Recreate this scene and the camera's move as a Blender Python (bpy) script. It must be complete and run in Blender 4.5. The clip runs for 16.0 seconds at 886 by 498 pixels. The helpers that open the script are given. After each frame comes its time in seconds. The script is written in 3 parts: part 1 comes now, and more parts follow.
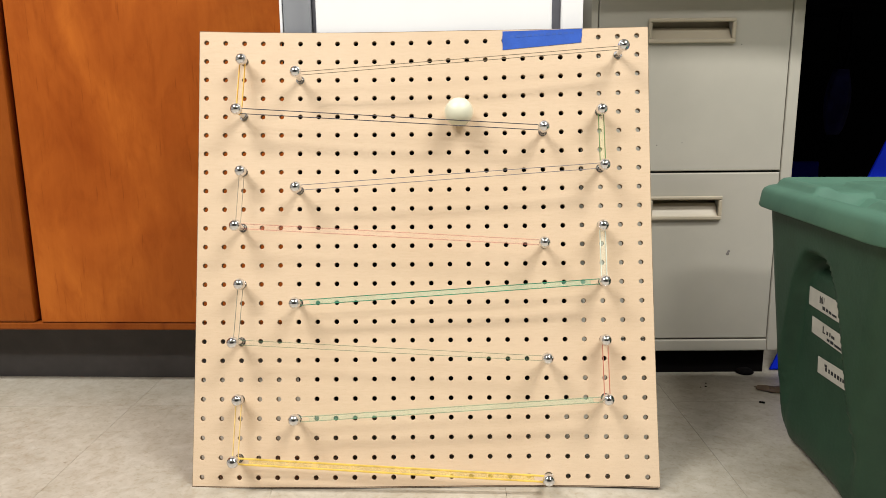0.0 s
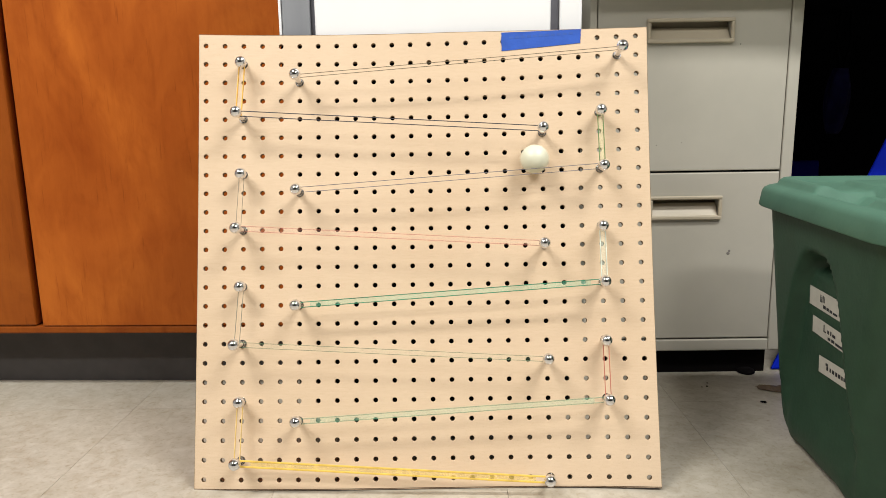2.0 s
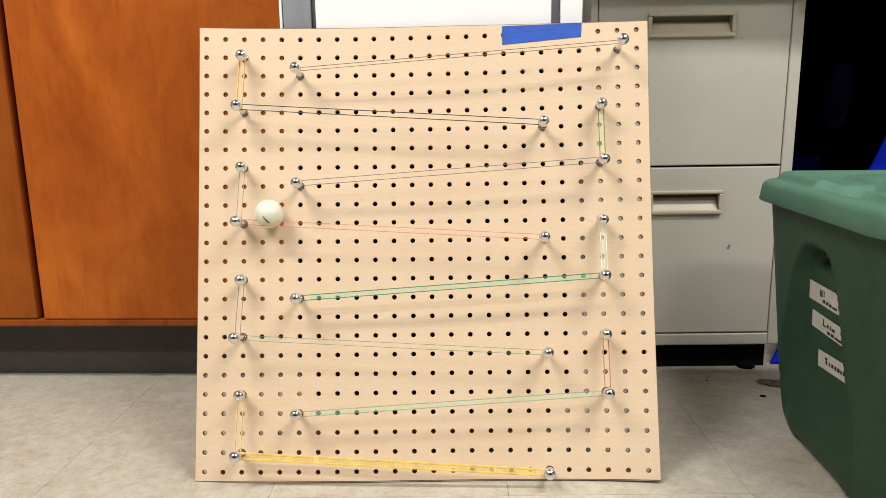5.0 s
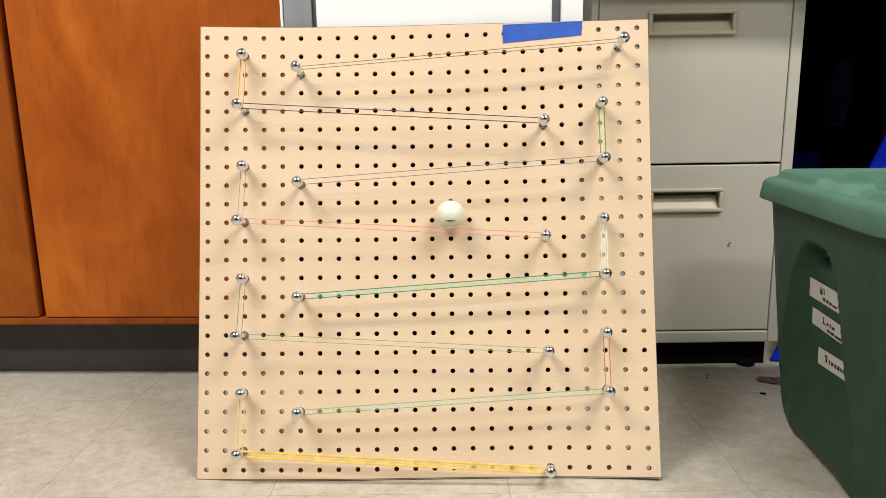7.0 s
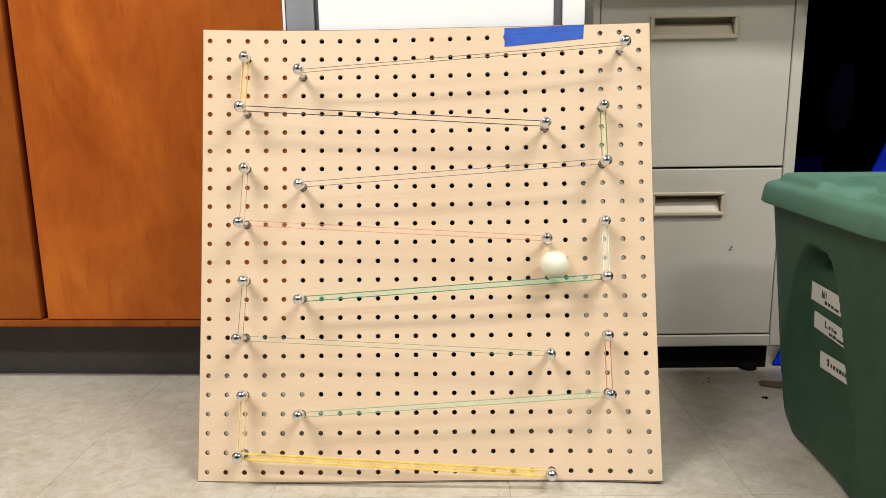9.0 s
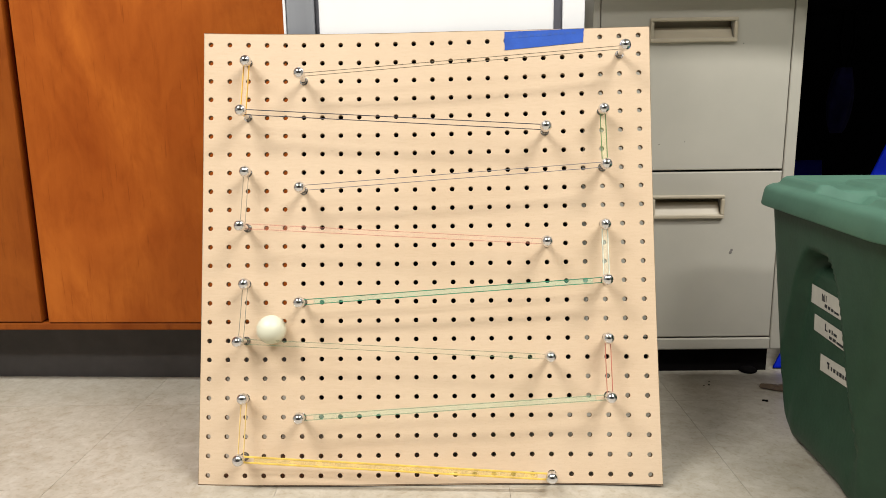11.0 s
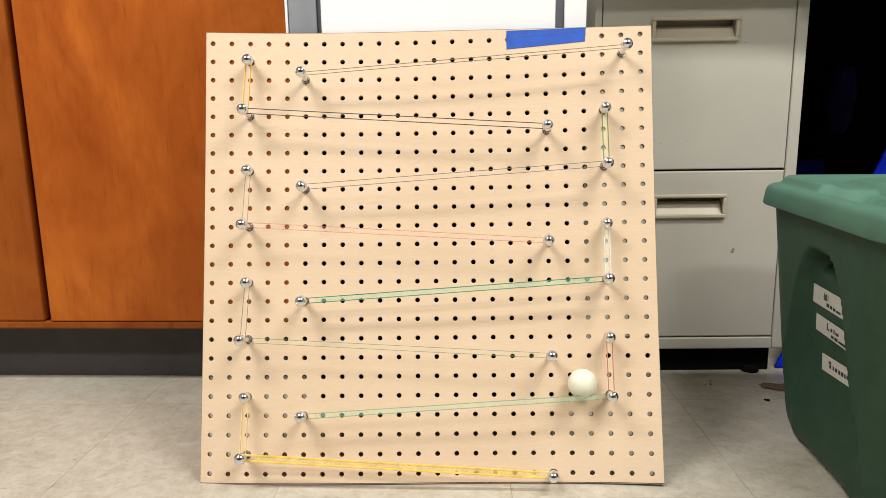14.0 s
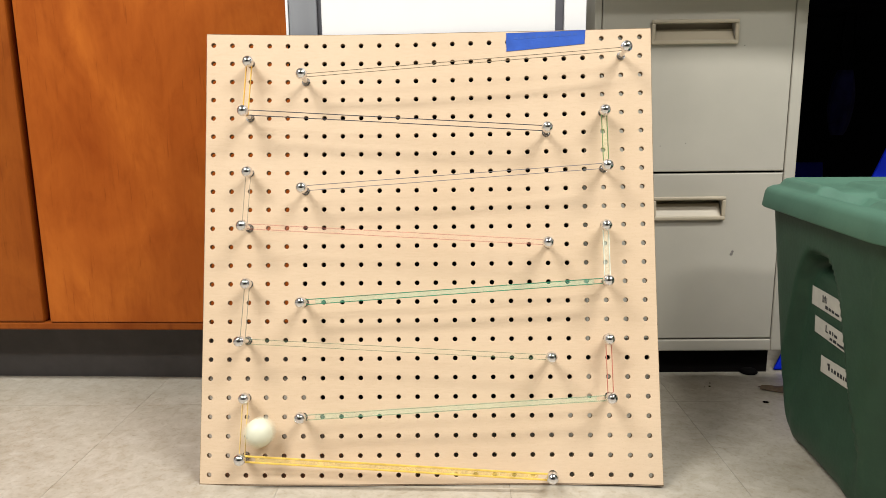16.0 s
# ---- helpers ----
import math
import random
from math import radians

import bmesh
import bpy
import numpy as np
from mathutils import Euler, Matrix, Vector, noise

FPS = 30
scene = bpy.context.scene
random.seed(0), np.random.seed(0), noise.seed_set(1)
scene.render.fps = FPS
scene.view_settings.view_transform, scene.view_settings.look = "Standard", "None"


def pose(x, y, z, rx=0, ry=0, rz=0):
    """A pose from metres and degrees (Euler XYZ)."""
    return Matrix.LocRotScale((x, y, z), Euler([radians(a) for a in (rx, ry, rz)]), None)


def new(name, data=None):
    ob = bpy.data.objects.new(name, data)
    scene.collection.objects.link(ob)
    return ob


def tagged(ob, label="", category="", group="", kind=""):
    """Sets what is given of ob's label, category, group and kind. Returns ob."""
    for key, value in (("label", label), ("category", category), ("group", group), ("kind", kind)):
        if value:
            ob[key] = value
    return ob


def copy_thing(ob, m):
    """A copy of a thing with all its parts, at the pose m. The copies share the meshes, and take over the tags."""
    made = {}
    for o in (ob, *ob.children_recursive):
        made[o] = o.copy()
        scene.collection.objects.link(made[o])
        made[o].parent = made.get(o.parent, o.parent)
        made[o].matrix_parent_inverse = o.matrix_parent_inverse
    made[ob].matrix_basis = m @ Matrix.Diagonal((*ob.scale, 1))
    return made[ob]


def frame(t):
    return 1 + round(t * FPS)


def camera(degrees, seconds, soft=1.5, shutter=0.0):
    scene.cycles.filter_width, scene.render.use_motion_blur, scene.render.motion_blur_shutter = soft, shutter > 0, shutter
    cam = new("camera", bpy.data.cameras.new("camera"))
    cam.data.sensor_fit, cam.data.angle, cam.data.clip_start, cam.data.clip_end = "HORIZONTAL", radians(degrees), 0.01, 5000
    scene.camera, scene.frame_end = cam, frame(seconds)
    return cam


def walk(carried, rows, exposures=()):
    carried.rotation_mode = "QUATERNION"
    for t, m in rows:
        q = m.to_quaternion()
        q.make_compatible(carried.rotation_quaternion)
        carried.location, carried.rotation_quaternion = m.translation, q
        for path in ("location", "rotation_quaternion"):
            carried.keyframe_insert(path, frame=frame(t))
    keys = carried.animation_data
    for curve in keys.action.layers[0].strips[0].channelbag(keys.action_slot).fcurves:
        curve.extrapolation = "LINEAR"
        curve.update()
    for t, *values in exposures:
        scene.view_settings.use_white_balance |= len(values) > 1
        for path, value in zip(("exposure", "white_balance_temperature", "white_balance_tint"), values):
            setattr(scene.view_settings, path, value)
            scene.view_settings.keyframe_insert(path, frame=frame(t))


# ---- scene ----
# ---------------------------------------------------------------- camera
cam = camera(65.426, 16.0, soft=0.85, shutter=0.8)
walk(cam, [
    (0.0, pose(0.0348, -0.8330, 0.4778, 79.105, 0.538, 0.266)),
    (0.5, pose(0.0362, -0.8334, 0.4784, 79.012, 0.697, 0.408)),
    (1.0, pose(0.0359, -0.8340, 0.4766, 78.905, 0.812, 0.432)),
    (1.5, pose(0.0355, -0.8335, 0.4773, 78.869, 0.798, 0.311)),
    (2.0, pose(0.0357, -0.8336, 0.4776, 79.229, 0.895, 0.274)),
    (2.5, pose(0.0361, -0.8344, 0.4780, 78.942, 0.879, 0.385)),
    (3.0, pose(0.0364, -0.8345, 0.4766, 78.944, 0.856, 0.493)),
    (3.5, pose(0.0367, -0.8332, 0.4763, 78.930, 0.816, 0.437)),
    (4.0, pose(0.0367, -0.8347, 0.4757, 78.805, 0.814, 0.534)),
    (6.5, pose(0.0359, -0.8359, 0.4757, 78.887, 0.803, 0.066)),
    (7.0, pose(0.0354, -0.8367, 0.4779, 78.589, 0.864, 0.352)),
    (7.5, pose(0.0360, -0.8370, 0.4761, 78.853, 0.849, 0.336)),
    (8.0, pose(0.0363, -0.8374, 0.4769, 79.052, 0.747, 0.351)),
    (8.5, pose(0.0372, -0.8369, 0.4744, 79.313, 0.749, 0.459)),
    (9.0, pose(0.0364, -0.8378, 0.4759, 78.950, 0.778, 0.556)),
    (11.5, pose(0.0365, -0.8390, 0.4769, 79.205, 0.801, 0.581)),
    (12.0, pose(0.0352, -0.8391, 0.4766, 79.207, 0.661, 0.445)),
    (12.5, pose(0.0362, -0.8392, 0.4771, 79.228, 0.860, 0.786)),
    (13.0, pose(0.0361, -0.8393, 0.4767, 79.234, 0.817, 0.654)),
    (13.5, pose(0.0363, -0.8395, 0.4753, 79.124, 0.766, 0.523)),
    (14.0, pose(0.0364, -0.8396, 0.4762, 79.131, 0.778, 0.720)),
    (14.5, pose(0.0366, -0.8393, 0.4766, 79.069, 0.705, 0.723)),
    (15.0, pose(0.0365, -0.8397, 0.4767, 79.262, 0.709, 0.633)),
    (15.5, pose(0.0364, -0.8406, 0.4763, 79.329, 0.600, 0.456)),
    (16.0, pose(0.0357, -0.8414, 0.4761, 79.296, 0.660, 0.673)),
], exposures=((0.0, 0.0), (9.0, 0.0), (12.0, 0.03), (16.0, 0.05)))

# ---------------------------------------------------------------- world and lamps
world = bpy.data.worlds.new("room_world")
scene.world = world
world.use_nodes = True
world.node_tree.nodes["Background"].inputs[0].default_value = (0.8, 0.85, 0.9, 1)
world.node_tree.nodes["Background"].inputs[1].default_value = 0.02
CEILING_Z = 2.50
LAMP_SPOTS = ((-1.32, -0.76, 56), (1.32, -0.76, 56), (-1.42, -1.77, 37), (1.42, -1.77, 37))
for lx, ly, watts in LAMP_SPOTS:
    lamp_data = bpy.data.lights.new("ceiling_tube_light", "AREA")
    lamp_data.shape, lamp_data.size, lamp_data.size_y = "RECTANGLE", 1.20, 0.24
    lamp_data.energy, lamp_data.color = watts, (0.995, 0.990, 0.975)
    lamp = new("ceiling_tube_light", lamp_data)
    lamp.matrix_world = pose(lx, ly, CEILING_Z - 0.075)
scene.view_settings.exposure = 0.0


# ---------------------------------------------------------------- materials
def shader(name, rough=0.5, metal=0.0, spec=0.5):
    m = bpy.data.materials.new(name)
    m.use_nodes = True
    nt = m.node_tree
    b = nt.nodes["Principled BSDF"]
    b.inputs["Roughness"].default_value = rough
    b.inputs["Metallic"].default_value = metal
    b.inputs["Specular IOR Level"].default_value = spec
    return m, nt, b


def coords(nt, scale=(1, 1, 1), offset_random=False):
    tc = nt.nodes.new("ShaderNodeTexCoord")
    mp = nt.nodes.new("ShaderNodeMapping")
    mp.inputs["Scale"].default_value = scale
    nt.links.new(tc.outputs["Object"], mp.inputs["Vector"])
    if offset_random:
        info = nt.nodes.new("ShaderNodeObjectInfo")
        mul = nt.nodes.new("ShaderNodeMath")
        mul.operation = "MULTIPLY"
        mul.inputs[1].default_value = 37.0
        nt.links.new(info.outputs["Random"], mul.inputs[0])
        nt.links.new(mul.outputs[0], mp.inputs["Location"])
    return mp.outputs["Vector"]


def noise_tex(nt, vec, scale, detail=4.0, rough=0.55, distortion=0.0):
    n = nt.nodes.new("ShaderNodeTexNoise")
    n.inputs["Scale"].default_value = scale
    n.inputs["Detail"].default_value = detail
    n.inputs["Roughness"].default_value = rough
    n.inputs["Distortion"].default_value = distortion
    nt.links.new(vec, n.inputs["Vector"])
    return n.outputs["Fac"]


def ramp(nt, fac, stops):
    r = nt.nodes.new("ShaderNodeValToRGB")
    e = r.color_ramp.elements
    while len(e) < len(stops):
        e.new(0.5)
    for el, (p, c) in zip(e, stops):
        el.position, el.color = p, (*c, 1)
    nt.links.new(fac, r.inputs["Fac"])
    return r.outputs["Color"]


def mixed(nt, a, b, fac, mode="MULTIPLY"):
    m = nt.nodes.new("ShaderNodeMix")
    m.data_type, m.blend_type = "RGBA", mode
    for v, i in ((fac, 0), (a, 6), (b, 7)):
        if isinstance(v, (int, float)):
            m.inputs[i].default_value = v
        elif isinstance(v, tuple):
            m.inputs[i].default_value = (*v, 1)
        else:
            nt.links.new(v, m.inputs[i])
    return m.outputs[2]


def bump(nt, b, height, strength=0.2, dist=0.001):
    n = nt.nodes.new("ShaderNodeBump")
    n.inputs["Strength"].default_value = strength
    n.inputs["Distance"].default_value = dist
    nt.links.new(height, n.inputs["Height"])
    nt.links.new(n.outputs["Normal"], b.inputs["Normal"])


def plain(name, colour, rough=0.5, metal=0.0, vary=0.08, scale=30.0, bumpy=0.0, spec=0.5, stretch=(1, 1, 1)):
    """A base colour with fine and broad mottling, and a little relief."""
    m, nt, b = shader(name, rough, metal, spec)
    v = coords(nt, stretch)
    lo = tuple(c * (1 - vary) for c in colour)
    hi = tuple(min(1, c * (1 + vary)) for c in colour)
    fine = ramp(nt, noise_tex(nt, v, scale), [(0.3, lo), (0.7, hi)])
    broad = ramp(nt, noise_tex(nt, v, scale * 0.12, 2), [(0.3, (1 - vary,) * 3), (0.7, (1, 1, 1))])
    nt.links.new(mixed(nt, fine, broad, 1.0), b.inputs["Base Color"])
    if bumpy:
        bump(nt, b, noise_tex(nt, v, scale * 6), bumpy, 0.0006)
    return m


def hardboard():
    m, nt, b = shader("hardboard", 0.45, 0, 0.35)
    v = coords(nt)
    fibre = noise_tex(nt, coords(nt, (1, 1, 9)), 60, 5, 0.65)
    blotch = noise_tex(nt, v, 5, 3)
    speck = noise_tex(nt, v, 900, 2)
    c = ramp(nt, fibre, [(0.25, (0.655, 0.495, 0.336)), (0.75, (0.715, 0.553, 0.386))])
    c = mixed(nt, c, ramp(nt, blotch, [(0.3, (0.95, 0.93, 0.90)), (0.7, (1, 1, 1))]), 1.0)
    c = mixed(nt, c, ramp(nt, speck, [(0.28, (0.80, 0.74, 0.66)), (0.42, (1, 1, 1))]), 0.5)
    nt.links.new(c, b.inputs["Base Color"])
    bump(nt, b, speck, 0.08, 0.0004)
    return m


def cherry_wood(name, shift=0.0, tone=1.0):
    """Stained veneer: cloudy figure, short curly ripples, fine upright grain and dark pores."""
    m, nt, b = shader(name, 0.40, 0, 0.13)
    cloud = noise_tex(nt, coords(nt, (1, 1, 0.6)), 6.5 + shift, 5, 0.58, 0.7)
    curl = noise_tex(nt, coords(nt, (1, 1, 0.42)), 30 + shift, 4, 0.62, 1.3)
    grain = noise_tex(nt, coords(nt, (1, 1, 0.07)), 70 + shift, 6, 0.65, 0.3)
    vein = noise_tex(nt, coords(nt, (1, 1, 0.13)), 26 + shift, 3, 0.5, 0.9)
    pores = noise_tex(nt, coords(nt, (1, 1, 0.06)), 210, 3, 0.6)
    c = ramp(nt, cloud, [(p, tuple(tone * x for x in q)) for p, q in ((0.28, (0.300, 0.063, 0.0070)), (0.5, (0.385, 0.093, 0.0115)), (0.70, (0.480, 0.128, 0.0165)))])
    c = mixed(nt, c, ramp(nt, curl, [(0.28, (0.78, 0.70, 0.62)), (0.52, (0.95, 0.94, 0.92)), (0.72, (1, 1, 1))]), 0.7)
    c = mixed(nt, c, ramp(nt, grain, [(0.32, (0.74, 0.65, 0.56)), (0.6, (1, 1, 1))]), 0.30)
    c = mixed(nt, c, ramp(nt, vein, [(0.24, (0.60, 0.46, 0.36)), (0.36, (1, 1, 1))]), 0.5)
    c = mixed(nt, c, ramp(nt, pores, [(0.28, (0.50, 0.38, 0.28)), (0.36, (1, 1, 1))]), 0.4)
    nt.links.new(c, b.inputs["Base Color"])
    bump(nt, b, grain, 0.06, 0.0004)
    return m


def vinyl_tile():
    m, nt, b = shader("vinyl_tile", 0.34, 0, 0.42)
    v = coords(nt, (1, 1, 1), True)
    mottle = noise_tex(nt, v, 46, 5, 0.66, 0.6)
    streak = noise_tex(nt, coords(nt, (1, 1.8, 1), True), 13, 4, 0.6, 1.0)
    chips = noise_tex(nt, v, 150, 3, 0.6)
    dirt = noise_tex(nt, v, 4, 5, 0.6)
    c = ramp(nt, mottle, [(0.28, (0.385, 0.335, 0.258)), (0.5, (0.450, 0.408, 0.332)), (0.72, (0.520, 0.480, 0.402))])
    c = mixed(nt, c, ramp(nt, streak, [(0.3, (0.88, 0.86, 0.82)), (0.6, (1, 1, 1))]), 0.7)
    c = mixed(nt, c, ramp(nt, chips, [(0.32, (0.82, 0.78, 0.72)), (0.46, (1, 1, 1))]), 0.7)
    c = mixed(nt, c, ramp(nt, dirt, [(0.3, (0.86, 0.84, 0.80)), (0.6, (1, 1, 1))]), 0.8)
    scuff = noise_tex(nt, coords(nt, (1, 3, 1), True), 38, 2, 0.5, 0.4)
    c = mixed(nt, c, ramp(nt, scuff, [(0.20, (0.55, 0.50, 0.44)), (0.26, (1, 1, 1))]), 0.8)
    nt.links.new(c, b.inputs["Base Color"])
    rough = ramp(nt, dirt, [(0.3, (0.46, 0.46, 0.46)), (0.65, (0.30, 0.30, 0.30))])
    nt.links.new(rough, b.inputs["Roughness"])
    bump(nt, b, mottle, 0.03, 0.0005)
    return m


def rubber(name, colour, clear=0.0):
    m, nt, b = shader(name, 0.5, 0, 0.4)
    v = coords(nt)
    n = noise_tex(nt, v, 90, 2)
    c = ramp(nt, n, [(0.3, tuple(x * 0.8 for x in colour)), (0.7, tuple(min(1, x * 1.15) for x in colour))])
    nt.links.new(c, b.inputs["Base Color"])
    b.inputs["Alpha"].default_value = 1 - clear
    return m


BOARD = hardboard()
BOARD_EDGE = plain("hardboard_raw_edge_and_foot_shade", (0.10, 0.056, 0.028), 0.85, 0, 0.2, 200, 0.3)
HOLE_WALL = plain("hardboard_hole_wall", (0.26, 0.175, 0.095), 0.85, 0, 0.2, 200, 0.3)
CHERRY = cherry_wood("cherry_door")
CHERRY_DARK = plain("cherry_edge_band", (0.24, 0.045, 0.008), 0.6, 0, 0.2, 60, 0.1, 0.3, (1, 1, 0.1))
KICK = plain("charcoal_cove_base", (0.068, 0.061, 0.058), 0.6, 0, 0.12, 25, 0.15, 0.3)
TILE = vinyl_tile()
SEAM = plain("floor_seam_dirt", (0.22, 0.18, 0.14), 0.9, 0, 0.2, 60)
STEEL = plain("putty_painted_steel", (0.475, 0.445, 0.372), 0.42, 0, 0.03, 14, 0.12, 0.35)
STEEL_PULL = plain("putty_plastic_pull", (0.47, 0.405, 0.295), 0.45, 0, 0.03, 30, 0.1, 0.4)
# for black bits such as crumbs and feet, and for painted shade
BLACK_AND_SHADE = plain("black_and_shade", (0.007, 0.006, 0.006), 0.95, 0, 0.2, 20, 0, 0.05)
WHITE = plain("white_enamel", (0.88, 0.88, 0.87), 0.35, 0, 0.02, 8, 0.0, 0.5)
GREY_METAL = plain("grey_brushed_metal", (0.30, 0.31, 0.33), 0.42, 0.25, 0.06, 40, 0.05, 0.5, (1, 1, 0.05))
GREY_GASKET = plain("grey_gasket", (0.13, 0.13, 0.15), 0.55, 0, 0.08, 40)
CHROME = plain("chrome", (0.78, 0.78, 0.81), 0.04, 1.0, 0.03, 60)
ZINC = plain("zinc_nut", (0.50, 0.49, 0.47), 0.24, 1.0, 0.08, 90)
TUB = plain("green_polypropylene", (0.023, 0.055, 0.031), 0.5, 0, 0.14, 24, 0.6, 0.22)
LID = plain("light_green_polypropylene", (0.073, 0.158, 0.110), 0.62, 0, 0.08, 18, 0.35, 0.20)
MASKING = plain("cream_masking_tape", (0.42, 0.395, 0.335), 0.75, 0, 0.08, 60, 0.3)
INK = plain("black_marker", (0.012, 0.012, 0.014), 0.7, 0, 0.1, 50)
BLUE_TAPE = plain("blue_painter_tape", (0.020, 0.085, 0.42), 0.62, 0, 0.12, 45, 0.35, 0.35)
FAINT_INK = plain("faint_pen", (0.030, 0.095, 0.40), 0.8, 0, 0.1, 60)
BALL = plain("cream_celluloid", (0.70, 0.69, 0.53), 0.36, 0, 0.03, 60, 0.05, 0.5)
BALL_MARK = plain("printed_mark", (0.07, 0.07, 0.06), 0.5, 0, 0.1, 60)
PLASTER = plain("painted_plaster", (0.30, 0.29, 0.27), 0.8, 0, 0.04, 9, 0.2)
# near black only to give the chrome heads something dark to mirror
DARK_WALL = plain("dark_reflected_wall", (0.055, 0.052, 0.055), 0.8, 0, 0.06, 9, 0.2)
SMUDGE = plain("grey_smudge", (0.22, 0.20, 0.18), 0.8, 0, 0.2, 60)
CEIL = plain("ceiling_board", (0.42, 0.415, 0.41), 0.85, 0, 0.05, 40, 0.3)
LAMP_FRAME = plain("white_lamp_frame", (0.75, 0.75, 0.73), 0.4, 0, 0.03, 20)
LAMINATE = plain("desk_laminate", (0.40, 0.33, 0.25), 0.45, 0, 0.06, 22)
# near black without gloss: the kneehole's deep shade, put into the colour
KNEEHOLE_SHADE = plain("kneehole_shade_black", (0.004, 0.004, 0.005), 0.95, 0, 0.2, 18, 0.1, 0.0)
BLUE_PLASTIC = plain("blue_plastic", (0.002, 0.020, 0.55), 0.6, 0, 0.1, 14, 0.1, 0.08)
# blue plastic again, with the kneehole's shade put into the colour
SHADED_BLUE = plain("shaded_blue_plastic", (0.004, 0.009, 0.22), 0.6, 0, 0.15, 14, 0.1, 0.08)
NAVY = plain("navy_cloth", (0.010, 0.009, 0.065), 0.9, 0, 0.3, 30, 0.2, 0.2)
BROWN = plain("brown_paper", (0.13, 0.085, 0.05), 0.85, 0, 0.2, 60, 0.4)


# ---------------------------------------------------------------- mesh helpers
def finish(bm, name, material, smooth=False):
    me = bpy.data.meshes.new(name)
    bmesh.ops.recalc_face_normals(bm, faces=bm.faces)
    bm.to_mesh(me)
    bm.free()
    for m in material if isinstance(material, (list, tuple)) else (material,):
        me.materials.append(m)
    if smooth:
        me.shade_smooth()
    return me


def part(name, bm, material, parent, label="", smooth=False, at=None):
    ob = new(name, finish(bm, name, material, smooth))
    ob.parent = parent
    if at is not None:
        ob.matrix_basis = at
    return tagged(ob, label)


def thing(name, label, category, at=None, group="", kind=""):
    ob = new(name)
    ob.empty_display_size = 0.05
    if at is not None:
        ob.matrix_basis = at
    return tagged(ob, label, category, group, kind)


def mesh_thing(name, bm, material, label, category="", kind="", smooth=False, group=""):
    ob = new(name, finish(bm, name, material, smooth))
    return tagged(ob, label, category, group, kind)


def box(x0, x1, y0, y1, z0, z1, bevel=0.0, segments=2, bm=None):
    own = bmesh.new()
    bmesh.ops.create_cube(own, size=1)
    for v in own.verts:
        v.co = Vector(((x0 + x1) / 2 + v.co.x * (x1 - x0), (y0 + y1) / 2 + v.co.y * (y1 - y0), (z0 + z1) / 2 + v.co.z * (z1 - z0)))
    if bevel:
        bmesh.ops.bevel(own, geom=list(own.edges), offset=bevel, segments=segments, profile=0.5, affect="EDGES")
    if bm is None:
        return own
    tmp = bpy.data.meshes.new("tmp")
    own.to_mesh(tmp)
    own.free()
    bm.from_mesh(tmp)
    bpy.data.meshes.remove(tmp)
    return bm


def lathe(profile, n=24):
    """A solid turned round z from (radius, height) pairs."""
    bm = bmesh.new()
    rings = []
    for r, z in profile:
        if r < 1e-6:
            rings.append([bm.verts.new((0, 0, z))])
        else:
            rings.append([bm.verts.new((r * math.cos(2 * math.pi * i / n), r * math.sin(2 * math.pi * i / n), z)) for i in range(n)])
    for a, b in zip(rings, rings[1:]):
        for i in range(n):
            j = (i + 1) % n
            if len(a) == 1 and len(b) == 1:
                continue
            if len(a) == 1:
                bm.faces.new((a[0], b[i], b[j]))
            elif len(b) == 1:
                bm.faces.new((a[i], a[j], b[0]))
            else:
                bm.faces.new((a[i], a[j], b[j], b[i]))
    return bm


def bar(pts, half_w, half_t, up, closed=False):
    """A strip of rectangular section along points; half_w lies across the path in the plane normal to up, half_t along up."""
    bm = bmesh.new()
    rings = []
    n = len(pts)
    for i, p in enumerate(pts):
        a = pts[(i - 1) % n] if closed or i else pts[i]
        b = pts[(i + 1) % n] if closed or i < n - 1 else pts[i]
        d = (b - a).normalized()
        side = d.cross(up).normalized()
        nrm = side.cross(d).normalized()
        rings.append([bm.verts.new(p + side * half_w * sx + nrm * half_t * sz) for sx, sz in ((-1, -0.6), (-0.6, -1), (0.6, -1), (1, -0.6), (1, 0.6), (0.6, 1), (-0.6, 1), (-1, 0.6))])
    for i in range(n if closed else n - 1):
        a, b = rings[i], rings[(i + 1) % n]
        for q in range(8):
            bm.faces.new((a[q], a[(q + 1) % 8], b[(q + 1) % 8], b[q]))
    if not closed:
        bm.faces.new(rings[0])
        bm.faces.new(rings[-1])
    return bm


# ---------------------------------------------------------------- the room's shell
X_LO, X_HI, Y_LO, Y_HI = -2.8, 3.0, -4.6, 1.05
floor = mesh_thing("floor", box(X_LO, X_HI, Y_LO, Y_HI, -0.10, -0.0012), SEAM, "speckled beige vinyl tile floor with thin dirty seams", "floor", "structure")
mesh_thing("ceiling", box(X_LO, X_HI, Y_LO, Y_HI, CEILING_Z, CEILING_Z + 0.1), CEIL, "plain white ceiling over the room", "ceiling", "structure")
mesh_thing("wall_north", box(X_LO - 0.1, X_HI + 0.1, Y_HI, Y_HI + 0.1, 0, CEILING_Z), PLASTER, "plain painted wall behind the cabinets", "wall", "structure")
# unseen wall, darkened for the reflections in the pegs
mesh_thing("wall_south", box(X_LO - 0.1, X_HI + 0.1, Y_LO - 0.1, Y_LO, 0, CEILING_Z), DARK_WALL, "plain unseen wall closing the room", "wall", "structure")
mesh_thing("wall_west", box(X_LO - 0.1, X_LO, Y_LO, Y_HI, 0, CEILING_Z), PLASTER, "plain unseen wall closing the room", "wall", "structure")
